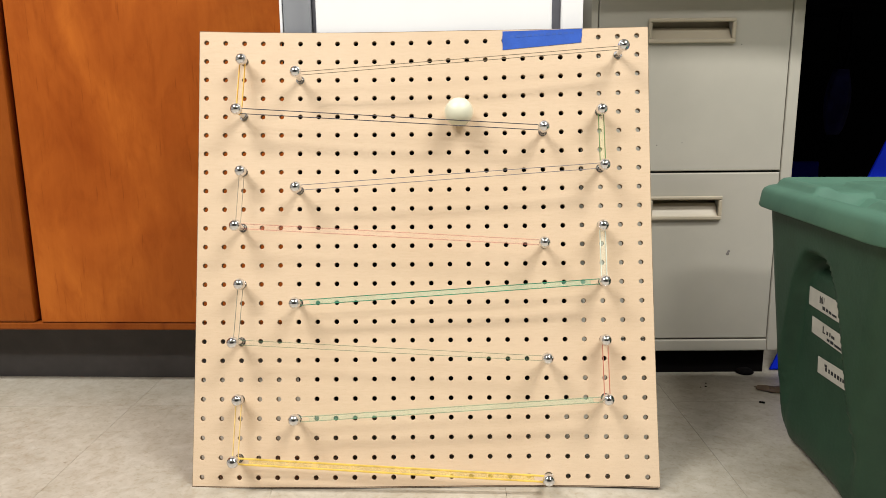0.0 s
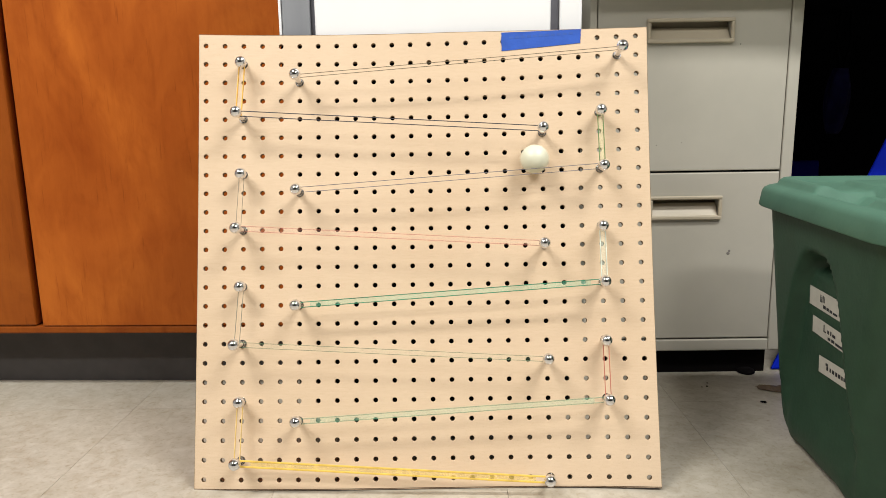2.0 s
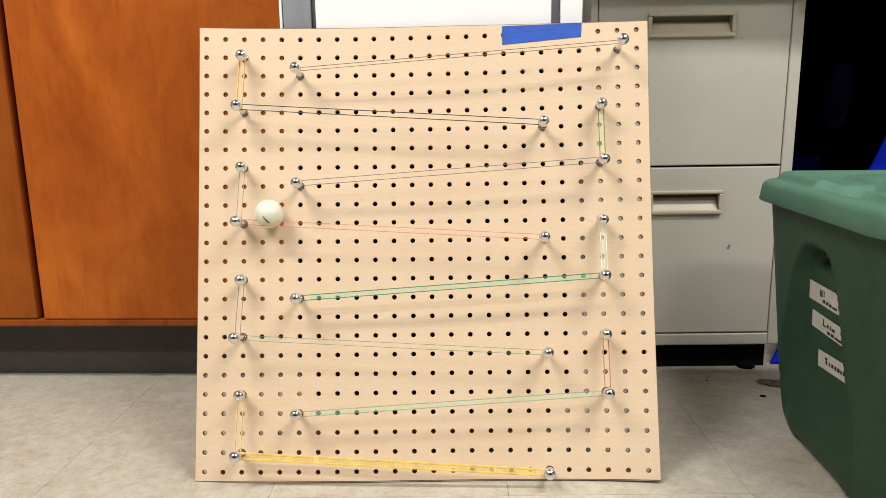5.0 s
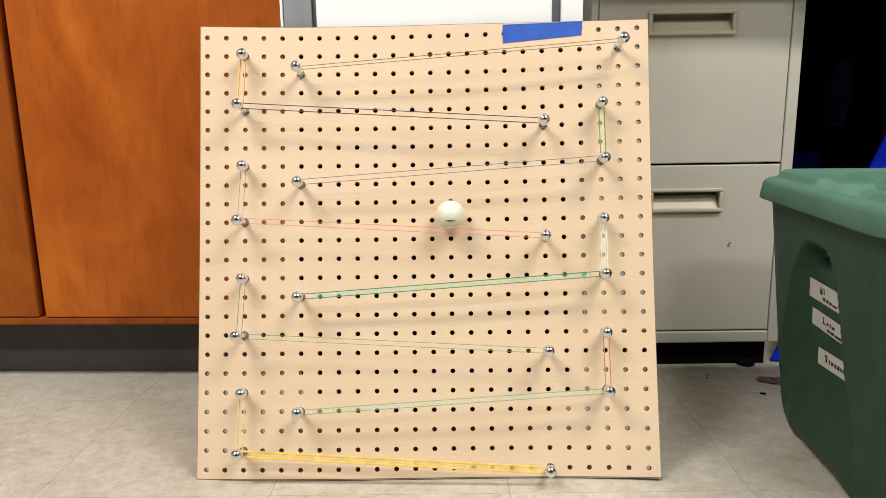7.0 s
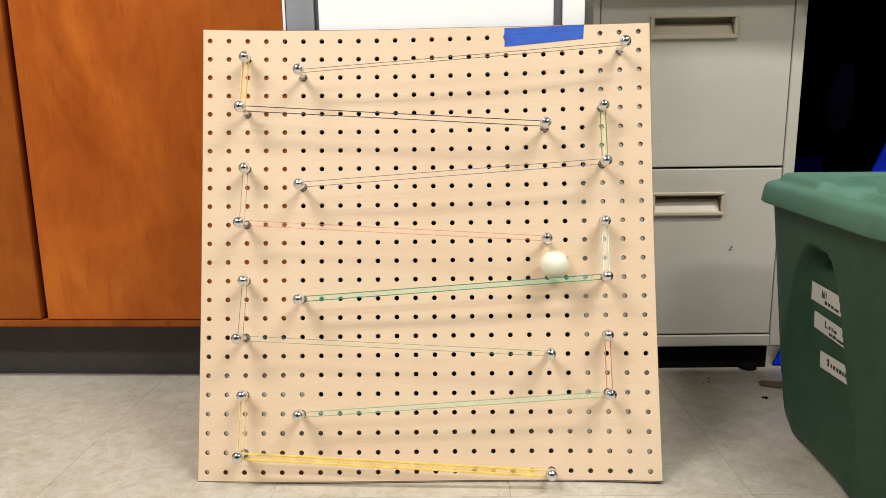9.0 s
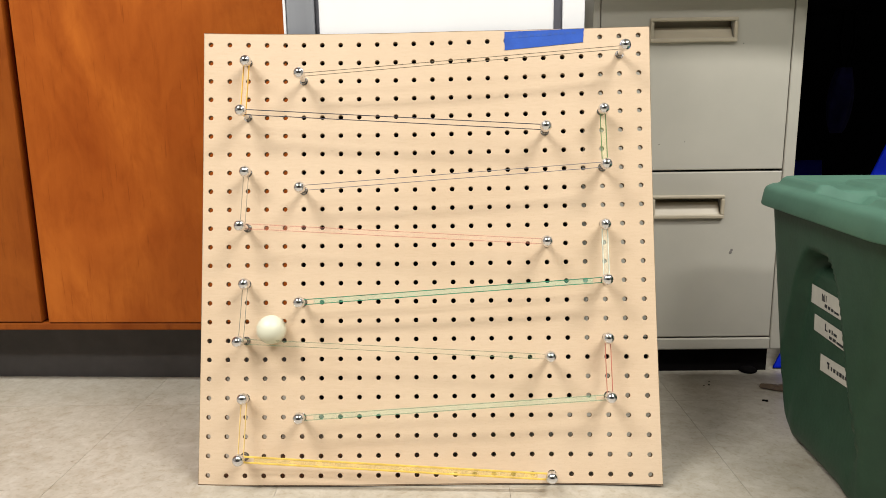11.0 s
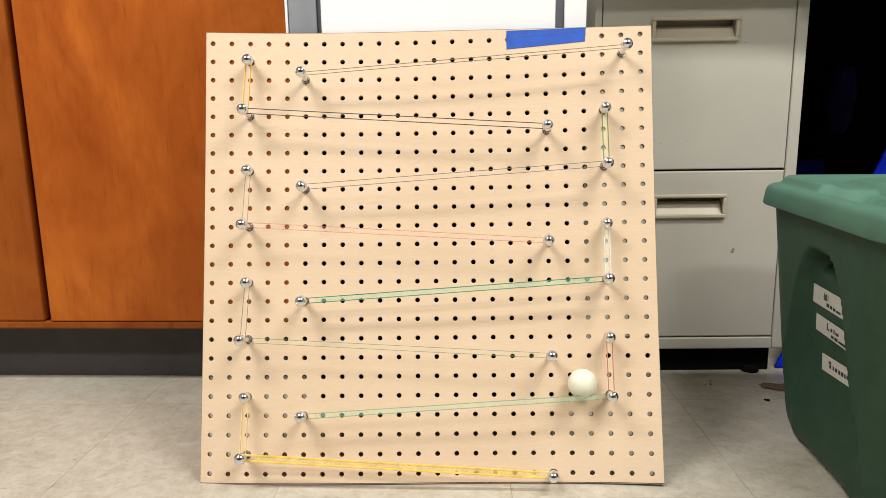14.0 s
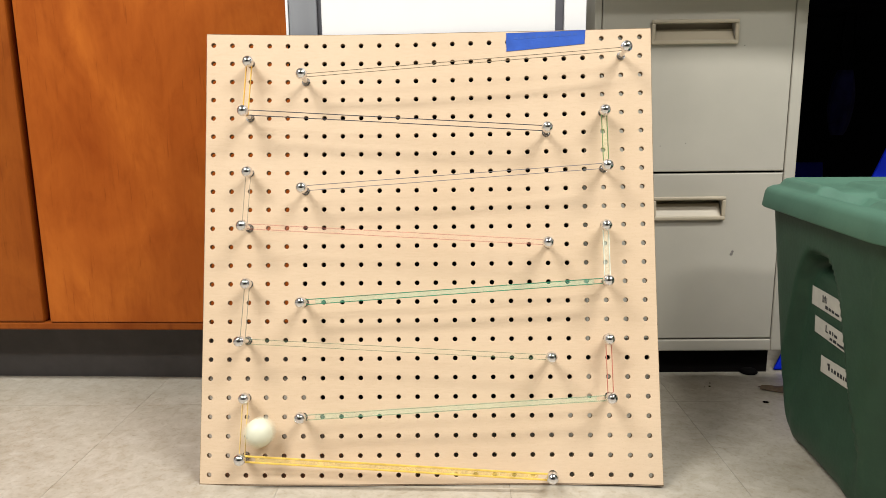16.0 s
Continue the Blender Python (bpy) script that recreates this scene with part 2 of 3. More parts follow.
mesh_thing("wall_east", box(X_HI, X_HI + 0.1, Y_LO, Y_HI, 0, CEILING_Z), PLASTER, "plain unseen wall closing the room", "wall", "structure")

for lx, ly, watts in LAMP_SPOTS:
    fixture = thing("ceiling_light", "white rectangular fluorescent ceiling light, switched on", "ceiling light", pose(lx, ly, CEILING_Z), "ceiling lights")
    for name, b in (("frame_long", (-0.65, 0.65, -0.17, -0.14)), ("frame_long", (-0.65, 0.65, 0.14, 0.17)), ("frame_end", (-0.65, -0.62, -0.14, 0.14)), ("frame_end", (0.62, 0.65, -0.14, 0.14))):
        part(name, box(*b, -0.08, 0, 0.003), LAMP_FRAME, fixture)
    part("reflector", box(-0.62, 0.62, -0.14, 0.14, -0.02, 0.0), LAMP_FRAME, fixture)

# ---------------------------------------------------------------- the pegboard and its bends
PITCH = 0.0254
HALF = 0.3048
LEAN = radians(15.254)
SIN, COS = math.sin(LEAN), math.cos(LEAN)
THICK = 0.0066


def bow(u, v):
    """How far the warped board bulges toward the room."""
    a, b = u / HALF, (v - HALF) / HALF
    return (0.00785 * a * a + 0.00626 * a * a * b + 0.00517 * a ** 3 - 0.00886 * a ** 3 * b
            + 0.00595 * b * b + 0.00725 * a * b + 0.00205 * a * b * b)


def on_board(u, v, w):
    """A place on the leaning board: u across, v up its face, w out from it."""
    return Vector((u, v * SIN - w * COS, v * COS + w * SIN))


def on_face(u, v, w=0.0):
    return on_board(u, v, w + bow(u, v))


def trimmed(u, v):
    """The saw-cut outline: the sheet is not cut quite square to its holes."""
    if u < -0.3035:
        u = -0.3012 - 0.0038 * max(0.0, 1 - v / 0.61)
    elif u > 0.3035:
        u = 0.3070
    if v > 0.6085:
        v = 0.6127 - 0.0045 * max(0.0, (u - 0.05) / 0.257)
    return u, v


def hole_u(i):
    return (i - 11.5) * PITCH


def hole_v(j):
    return 2 * HALF - PITCH / 2 - j * PITCH


def build_board():
    """Panel with 24 x 24 round holes through it, bent as the hardboard is."""
    n, r = 16, 0.0032
    verts, faces, mats = [], [], []
    square = []
    for q in range(n):
        a = 2 * math.pi * (q + 0.5) / n
        c, s = math.cos(a), math.sin(a)
        m = max(abs(c), abs(s))
        square.append((c / m, s / m, c, s))
    # corners of the cell replace the sample next to them so that cells meet without gaps
    for i in range(24):
        for j in range(24):
            cu, cv = hole_u(i), hole_v(j)
            base = len(verts)
            for w in (0.0, -THICK):
                for kx, ky, c, s in square:
                    verts.append(on_face(*trimmed(cu + kx * PITCH / 2, cv + ky * PITCH / 2), w))
                for kx, ky, c, s in square:
                    verts.append(on_face(cu + c * (r + 0.0005), cv + s * (r + 0.0005), w))
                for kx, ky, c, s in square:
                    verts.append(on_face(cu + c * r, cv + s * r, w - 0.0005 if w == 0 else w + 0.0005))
                for kx, ky in ((1, 1), (-1, 1), (-1, -1), (1, -1)):
                    verts.append(on_face(*trimmed(cu + kx * PITCH / 2, cv + ky * PITCH / 2), w))
            step = 3 * n + 4
            for side in (0, 1):
                o = base + side * step
                for q in range(n):
                    p = (q + 1) % n
                    faces.append((o + q, o + p, o + n + p, o + n + q))
                    faces.append((o + n + q, o + n + p, o + 2 * n + p, o + 2 * n + q))
                    mats += [0, 0]
                for corner, q in ((0, 1), (1, 5), (2, 9), (3, 13)):
                    faces.append((o + q, o + 3 * n + corner, o + q + 1))
                    mats.append(0)
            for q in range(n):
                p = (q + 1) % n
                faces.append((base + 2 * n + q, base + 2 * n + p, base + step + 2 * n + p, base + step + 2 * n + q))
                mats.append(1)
    # the four raw edges follow as parts of their own
    board = thing("pegboard", "square tan hardboard pegboard, slightly warped, leaning on a white appliance", "pegboard")
    me = bpy.data.meshes.new("panel")
    me.from_pydata([tuple(v) for v in verts], [], faces)
    bm = bmesh.new()
    bm.from_mesh(me)
    for f, k in zip(bm.faces, mats):
        f.material_index = k
    bmesh.ops.remove_doubles(bm, verts=bm.verts, dist=0.00005)
    bpy.data.meshes.remove(me)
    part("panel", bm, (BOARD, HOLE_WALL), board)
    steps = 48
    runs = (("bottom_edge", lambda q: (-HALF + 2 * HALF * q, 0)), ("side_edge", lambda q: (HALF, 2 * HALF * q)),
            ("top_edge", lambda q: (HALF - 2 * HALF * q, 2 * HALF)), ("side_edge", lambda q: (-HALF, 2 * HALF - 2 * HALF * q)))
    for name, fn in runs:
        bm = bmesh.new()
        rows = []
        for q in range(steps + 1):
            u, v = trimmed(*fn(q / steps))
            # the wider dark lip along the foot paints the board's contact shadow
            lip = 0.0014 if name == "bottom_edge" else 0.0003
            du, dv = ((0, lip) if name == "bottom_edge" else (0, -lip) if name == "top_edge" else (-math.copysign(lip, u), 0))
            rows.append([bm.verts.new(on_face(u + du, v + dv, 0.0003)), bm.verts.new(on_face(u - du * 0.3, v - dv * 0.3, -0.0002)), bm.verts.new(on_face(u, v, -THICK))])
        for a, b in zip(rows, rows[1:]):
            bm.faces.new((a[0], b[0], b[1], a[1]))
            bm.faces.new((a[1], b[1], b[2], a[2]))
        part(name, bm, BOARD_EDGE, board, "dark raw sawn edge, widened along the foot as painted shade")
    return board


pegboard = build_board()


# ---------------------------------------------------------------- pegs
def build_peg(reach):
    """A bolt with a bright round head, along +z from the board's face."""
    peg = thing("peg", "chrome ball-headed bolt screwed into the pegboard", "bolt", None, "pegs on the board")
    rad = 0.0078
    prof = [(0, rad)]
    for q in range(1, 14):
        a = math.pi * q / 15
        prof.append((rad * math.sin(a), rad * math.cos(a)))
    prof += [(0.0042, -0.0066), (0.0042, -0.0080), (0, -0.0080)]
    part("head", lathe(prof, 28), CHROME, peg, "mirror-bright round head", True, pose(0, 0, reach))
    part("shank", lathe([(0, -0.012), (0.0028, -0.012), (0.0028, 0.004), (0.0034, 0.005), (0.0034, reach - 0.007), (0, reach - 0.007)], 18), CHROME, peg, "", False)
    part("washer", lathe([(0.0029, 0.0002), (0.0056, 0.0002), (0.0058, 0.0006), (0.0056, 0.0011), (0.0029, 0.0011)], 24), ZINC, peg)
    nut = lathe([(0.0029, 0.0012), (0.0044, 0.0012), (0.0048, 0.0018), (0.0048, 0.0046), (0.0044, 0.0052), (0.0029, 0.0052)], 6)
    part("nut", nut, ZINC, peg)
    return peg


# column, row, reach, lean of the head across and up (metres at the head)
PEGS = [
    (2, 1, 0.022, 0.002, -0.004), (5, 2, 0.037, 0.001, 0.000), (22, 1, 0.036, -0.001, 0.000), (18, 5, 0.036, -0.003, -0.001),
    (2, 4, 0.037, 0.000, 0.001), (2, 7, 0.022, 0.002, -0.002), (2, 10, 0.037, 0.000, 0.000), (5, 8, 0.036, 0.002, -0.001),
    (21, 4, 0.022, -0.001, -0.002), (21, 7, 0.035, -0.002, -0.002), (18, 11, 0.034, -0.004, 0.000), (21, 10, 0.022, -0.002, -0.003),
    (21, 13, 0.034, -0.004, 0.000), (2, 13, 0.022, 0.002, 0.000), (5, 14, 0.036, 0.002, 0.000), (2, 16, 0.037, -0.001, 0.001),
    (18, 17, 0.036, -0.003, 0.003), (21, 16, 0.022, -0.002, 0.000), (21, 19, 0.035, -0.004, 0.002), (5, 20, 0.035, 0.003, 0.004),
    (2, 19, 0.022, 0.002, 0.002), (2, 22, 0.036, 0.002, 0.003), (18, 23, 0.035, -0.005, 0.004),
]
PEG_AT = {}
long_peg, short_peg = build_peg(0.036), build_peg(0.022)
first = {0.036: long_peg, 0.022: short_peg}
for pc, pr, reach, du, dv in PEGS:
    foot = on_face(hole_u(pc), hole_v(pr))
    tip = on_face(hole_u(pc), hole_v(pr), reach) + on_board(du, dv, 0)
    axis = (tip - foot).normalized()
    m = Matrix.Translation(foot) @ axis.to_track_quat("Z", "Y").to_matrix().to_4x4()
    key = 0.022 if reach < 0.03 else 0.036
    if first[key] is not None:
        first[key].matrix_basis = m
        first[key] = None
    else:
        copy_thing(short_peg if key == 0.022 else long_peg, m)
    PEG_AT[(pc, pr)] = (foot, axis)


# ---------------------------------------------------------------- rubber bands stretched from peg to peg
def rubber_band(a, b, height_a, height_b, colour, wide, deep, label, clear=0.0, twist=0.0, grip=0.0030, web=None):
    """One loop round two pegs: two straight strands and a half turn at each peg."""
    (fa, aa), (fb, ab) = PEG_AT[a], PEG_AT[b]
    ca, cb = fa + aa * height_a, fb + ab * height_b
    nrm = (aa + ab).normalized()
    d = (cb - ca).normalized()
    side = nrm.cross(d).normalized()
    rad = grip + deep
    pts = []
    steps = 22
    for q in range(steps + 1):
        f = q / steps
        pts.append(ca.lerp(cb, f) - side * rad + nrm * twist * math.sin(math.pi * f))
    for q in range(1, 8):
        an = math.pi * q / 8
        pts.append(cb + d * rad * math.sin(an) - side * rad * math.cos(an))
    for q in range(steps + 1):
        f = q / steps
        pts.append(cb.lerp(ca, f) + side * rad - nrm * twist * math.sin(math.pi * f))
    for q in range(1, 8):
        an = math.pi * q / 8
        pts.append(ca - d * rad * math.sin(an) + side * rad * math.cos(an))
    bm = bar(pts, deep, wide, nrm, True)
    if web is None:
        return mesh_thing("rubber_band", bm, rubber("rubber", colour, clear), label, "rubber band", "", False, "bands on the board")
    # a flat band: stout edges with a thin translucent web between them
    band = thing("rubber_band", label, "rubber band", None, "bands on the board")
    part("strand", bm, rubber("rubber", colour, clear), band)
    mid = [ca.lerp(cb, q / steps) for q in range(1, steps)]
    part("web", bar(mid, grip * 0.98, 0.00015, nrm), rubber("thin_rubber", web[:3], 1 - web[3]), band, "thin translucent web")
    return band


TOP = 0.0280
SLOPING = "rubber band stretched between two pegs"
UPRIGHT = "rubber band stretched down between two pegs"
rubber_band((5, 2), (22, 1), TOP, TOP, (0.24, 0.19, 0.12), 0.0006, 0.0004, "thin brownish " + SLOPING, 0.4, grip=0.0018)
rubber_band((2, 4), (18, 5), TOP, TOP, (0.045, 0.040, 0.055), 0.0006, 0.0005, "thin dark purple " + SLOPING)
rubber_band((5, 8), (21, 7), TOP, TOP, (0.22, 0.21, 0.23), 0.0006, 0.0004, "thin grey " + SLOPING, 0.3)
rubber_band((2, 10), (18, 11), TOP, TOP, (0.62, 0.18, 0.13), 0.0004, 0.0005, "thin pink-red " + SLOPING, 0.66, 0.0008, 0.0028, (0.85, 0.45, 0.35, 0.05))
rubber_band((5, 14), (21, 13), TOP, TOP, (0.035, 0.24, 0.13), 0.0004, 0.0006, "green ribbon-like " + SLOPING, 0.30, 0.0, 0.0027, (0.24, 0.62, 0.40, 0.17))
rubber_band((2, 16), (18, 17), TOP, TOP, (0.17, 0.27, 0.15), 0.0004, 0.0004, "thin pale green " + SLOPING, 0.55, 0.0, 0.0027, (0.42, 0.62, 0.40, 0.03))
rubber_band((5, 20), (21, 19), TOP, TOP, (0.16, 0.38, 0.22), 0.0004, 0.0006, "pale green ribbon-like " + SLOPING, 0.62, 0.0, 0.0025, (0.36, 0.64, 0.43, 0.14))
rubber_band((2, 22), (18, 23), TOP, TOP, (0.80, 0.54, 0.10), 0.0005, 0.0012, "wide yellow " + SLOPING, 0.12, 0.0, 0.0024, (0.78, 0.56, 0.14, 0.38))
rubber_band((2, 1), (2, 4), 0.012, 0.024, (0.76, 0.44, 0.07), 0.0020, 0.0006, "yellow " + UPRIGHT)
rubber_band((21, 4), (21, 7), 0.012, 0.024, (0.13, 0.24, 0.08), 0.0014, 0.0005, "green " + UPRIGHT, 0.1, 0.0, 0.0030, (0.50, 0.58, 0.28, 0.14))
rubber_band((2, 7), (2, 10), 0.012, 0.024, (0.30, 0.26, 0.19), 0.0008, 0.0003, "thin grey " + UPRIGHT)
rubber_band((21, 10), (21, 13), 0.012, 0.024, (0.72, 0.78, 0.66), 0.0020, 0.0006, "pale green " + UPRIGHT, 0.1, 0.0, 0.0030, (0.70, 0.78, 0.62, 0.14))
rubber_band((2, 13), (2, 16), 0.012, 0.024, (0.21, 0.22, 0.17), 0.0008, 0.0003, "thin grey-green " + UPRIGHT)
rubber_band((21, 16), (21, 19), 0.012, 0.024, (0.52, 0.17, 0.11), 0.0016, 0.0005, "reddish " + UPRIGHT)
rubber_band((2, 19), (2, 22), 0.012, 0.024, (0.76, 0.55, 0.20), 0.0018, 0.0005, "pale yellow " + UPRIGHT)


# ---------------------------------------------------------------- blue tape along the board's top edge
def patch(corner_fn, nu, nv, lift, thick):
    """A thin slab following the board's face; corner_fn(s, t) gives u, v."""
    bm = bmesh.new()
    grid = [[[bm.verts.new(on_face(*corner_fn(s / nu, t / nv), lift + w)) for t in range(nv + 1)] for s in range(nu + 1)] for w in (0, thick)]
    for s in range(nu):
        for t in range(nv):
            for g in grid:
                bm.faces.new((g[s][t], g[s + 1][t], g[s + 1][t + 1], g[s][t + 1]))
    for s in range(nu):
        for t in (0, nv):
            bm.faces.new((grid[0][s][t], grid[0][s + 1][t], grid[1][s + 1][t], grid[1][s][t]))
    for t in range(nv):
        for s in (0, nu):
            bm.faces.new((grid[0][s][t], grid[0][s][t + 1], grid[1][s][t + 1], grid[1][s][t]))
    return bm


def tape_outline(s, t):
    """Torn ends, and a lower edge that climbs."""
    left, right = 0.1124 + 0.0003 * math.sin(9 * t), 0.2184 + 0.0016 * t + 0.0003 * math.sin(13 * t + 1)
    low = 0.5838 + (0.5905 - 0.5838) * s
    return left + (right - left) * s, low + (0.6092 - low) * t


tape = thing("tape_strip", "strip of blue painter's tape stuck along the pegboard's top edge", "tape")
part("strip", patch(tape_outline, 26, 10, 0.0003, 0.0003), BLUE_TAPE, tape)
# faint handwriting that cannot be read
for q in range(11):
    s0 = 0.10 + q * 0.075
    part("pen_mark", patch(lambda s, t: tape_outline(s0 + 0.05 * s, 0.62 + 0.14 * t + 0.05 * s0), 2, 1, 0.0007, 0.0001), FAINT_INK, tape, "faint illegible pen mark" if q == 0 else "")

# ---------------------------------------------------------------- white appliance behind the board
APP_Y = 0.168
appliance = thing("appliance", "white enamelled upright appliance with grey metal side trim", "appliance", pose(0, APP_Y, 0))
part("body", box(-0.193, 0.2285, 0.022, 0.58, 0.03, 0.86, 0.004), WHITE, appliance)
part("side_trim", box(-0.1915, -0.1520, 0.0, 0.0215, 0.587, 0.85, 0.003), GREY_METAL, appliance, "grey brushed metal side trim")
part("trim_lip", box(-0.1953, -0.1920, -0.002, 0.0215, 0.587, 0.85, 0.001), WHITE, appliance)
part("gasket", box(-0.1517, -0.1455, 0.006, 0.0215, 0.587, 0.85, 0.001), GREY_GASKET, appliance, "dark grey rubber gasket")
part("door", box(-0.1450, 0.1822, -0.004, 0.0215, 0.587, 0.85, 0.003), WHITE, appliance)
# added black panel: paints the shade that shows through the board's holes
part("shade_panel", box(-0.1950, 0.2280, -0.001, 0.0215, 0.04, 0.585, 0.003), BLACK_AND_SHADE, appliance, "black panel added as the deep shade behind the board")
part("handle_groove", box(0.1827, 0.1945, 0.004, 0.0215, 0.587, 0.85, 0.001), GREY_GASKET, appliance, "dark grey upright groove")
part("hinge_stile", box(0.1950, 0.2255, -0.002, 0.0215, 0.587, 0.85, 0.002), WHITE, appliance)
part("base", box(-0.18, 0.215, 0.05, 0.55, 0.0, 0.0298), BLACK_AND_SHADE, appliance)


# ---------------------------------------------------------------- cherry cabinet
def cherry_cabinet():
    y = 0.335
    cab = thing("base_cabinet", "cherry-veneered base cabinet with flat doors and a recessed dark kick", "cabinet")
    part("carcass", box(-1.60, -0.205, y + 0.022, 0.95, 0.1140, 0.88, 0.002), CHERRY_DARK, cab)
    part("door", box(-0.6822, -0.2120, y, y + 0.020, 0.1272, 0.86, 0.002, 2), CHERRY, cab)
    part("door", box(-1.1600, -0.6945, y, y + 0.020, 0.1275, 0.86, 0.003, 2), cherry_wood("cherry_door_other", 1.0, 0.70), cab)
    part("door", box(-1.5950, -1.1700, y, y + 0.020, 0.1275, 0.86, 0.003, 2), CHERRY, cab)
    part("bottom_rail", box(-1.60, -0.205, y + 0.0015, y + 0.0215, 0.1125, 0.1268, 0.003), cherry_wood("cherry_rail", 2.0, 0.66), cab)
    part("kick_panel", box(-1.60, -0.205, 0.402, 0.42, 0.0, 0.1135), KICK, cab, "charcoal kick panel")
    cab.matrix_basis = Matrix.Translation((-0.69, y, 0)) @ pose(0, 0, 0, 0, 0, -2.0) @ Matrix.Translation((0.69, -y, 0))
    return cab


cherry_cabinet()


# ---------------------------------------------------------------- two-drawer file cabinet
def recessed_pull(cx, z0, z1, x0, x1, y):
    """A frame round a hollow, with a sloped inside and a dark slot under its top lip."""
    bm = bmesh.new()
    e = 0.0065
    box(x0, x1, y - 0.006, y + 0.0, z1 - e, z1, 0.002, 2, bm)
    box(x0, x1, y - 0.006, y + 0.0, z0, z0 + e * 1.15, 0.002, 2, bm)
    box(x0, x0 + e, y - 0.006, y + 0.0, z0 + e, z1 - e, 0.002, 2, bm)
    box(x1 - e, x1, y - 0.006, y + 0.0, z0 + e, z1 - e, 0.002, 2, bm)
    # closed back of the hollow
    box(x0 - 0.004, x1 + 0.012, y + 0.030, y + 0.033, z0 + 0.002, z1 - 0.002, 0, 2, bm)
    # sloping tray
    a = [(x0 + e, y - 0.002, z0 + e), (x1 - e, y - 0.002, z0 + e), (x1 - e, y + 0.012, z1 - 0.0145), (x0 + e, y + 0.012, z1 - 0.0145)]
    b = [(x, yy + 0.003, z) for x, yy, z in a]
    va, vb = [bm.verts.new(p) for p in a], [bm.verts.new(p) for p in b]
    bm.faces.new(va)
    bm.faces.new(vb)
    for q in range(4):
        bm.faces.new((va[q], va[(q + 1) % 4], vb[(q + 1) % 4], vb[q]))
    return bm


def flat_front(x0, x1, z0, z1, hx0, hx1, hz0, hz1, y):
    """One sheet with a rectangular hole, folded edges."""
    bm = bmesh.new()
    xs, zs = (x0, hx0, hx1, x1), (z0, hz0, hz1, z1)
    for dy in (0.0, 0.018):
        g = [[bm.verts.new((xx, y + dy, zz)) for zz in zs] for xx in xs]
        for i in range(3):
            for j in range(3):
                if (i, j) != (1, 1):
                    bm.faces.new((g[i][j], g[i + 1][j], g[i + 1][j + 1], g[i][j + 1]))
        if dy == 0:
            front = g
    back = g
    loops = [[(0, 0), (1, 0), (2, 0), (3, 0), (3, 1), (3, 2), (3, 3), (2, 3), (1, 3), (0, 3), (0, 2), (0, 1)], [(1, 1), (2, 1), (2, 2), (1, 2)]]
    for lp in loops:
        for q in range(len(lp)):
            (a, b), (c, d) = lp[q], lp[(q + 1) % len(lp)]
            bm.faces.new((front[a][b], front[c][d], back[c][d], back[a][b]))
    rim = [e for e in bm.edges if len(e.link_faces) == 2 and abs(e.link_faces[0].normal.dot(e.link_faces[1].normal)) < 0.5 and all(abs(v.co.y - y) < 1e-6 for v in e.verts)]
    bmesh.ops.recalc_face_normals(bm, faces=bm.faces)
    bmesh.ops.bevel(bm, geom=rim, offset=0.0018, segments=2, profile=0.5, affect="EDGES")
    return bm


def file_cabinet():
    y = 0.385
    x0, x1 = 0.281, 0.6416
    cab = thing("file_cabinet", "putty-coloured steel file cabinet with two drawers and recessed pulls", "file cabinet")
    part("top_panel", box(x0, x1, y, 0.95, 0.697, 0.715, 0.002), STEEL, cab)
    part("side_panel", box(x0, x0 + 0.012, y, 0.95, 0.0475, 0.6965, 0.0015), STEEL, cab)
    part("side_panel", box(x1 - 0.0195, x1, y, 0.95, 0.0475, 0.6965, 0.002), STEEL, cab)
    part("bottom_rail", box(x0 + 0.0125, x1 - 0.020, y, 0.95, 0.0475, 0.0690, 0.002), STEEL, cab)
    # black filling, so that the gaps round the drawers read as shade
    part("inner_box", box(x0 + 0.0130, x1 - 0.021, y + 0.0355, 0.94, 0.0700, 0.6960), BLACK_AND_SHADE, cab)
    for z0, z1, hz0, hz1, hx0, hx1 in ((0.0715, 0.3755, 0.2925, 0.3350, 0.392, 0.5215), (0.3790, 0.6945, 0.5955, 0.6365, 0.3775, 0.5255)):
        drawer = part("drawer", flat_front(x0 + 0.0135, x1 - 0.0210, z0, z1, hx0 + 0.004, hx1 - 0.004, hz0 + 0.004, hz1 - 0.004, y + 0.0015), STEEL, cab)
        part("pull", recessed_pull(0, hz0, hz1, hx0, hx1, y + 0.001), STEEL_PULL, drawer, "recessed plastic pull")
    # added black block in place of the shaded void under the cabinet
    part("under_shade", box(x0 + 0.006, x1 - 0.016, 0.402, 0.93, 0.0, 0.0470), BLACK_AND_SHADE, cab, "black block added as the shade under the cabinet")
    for fx in (0.312, 0.590):
        part("foot", lathe([(0, 0), (0.015, 0), (0.017, 0.002), (0.014, 0.006), (0.008, 0.009), (0, 0.009)], 16), BLACK_AND_SHADE, cab, "", True, pose(fx, 0.398, 0))
    for sx, sz, sr in ((0.4020, 0.4245, 0.0010), (0.4460, 0.4285, 0.0009), (0.5380, 0.5930, 0.0012), (0.5387, 0.2300, 0.0030), (0.5405, 0.2345, 0.0024)):
        part("smudge", lathe([(0, 0.0006), (sr * 0.7, 0.0005), (sr, 0)], 10), SMUDGE, cab, "", False, pose(sx, y + 0.0014, sz, 90, 0, 0))
    return cab


file_cabinet()
desk = thing("desk", "laminate-topped desk over the file cabinet with dark kneehole", "desk")
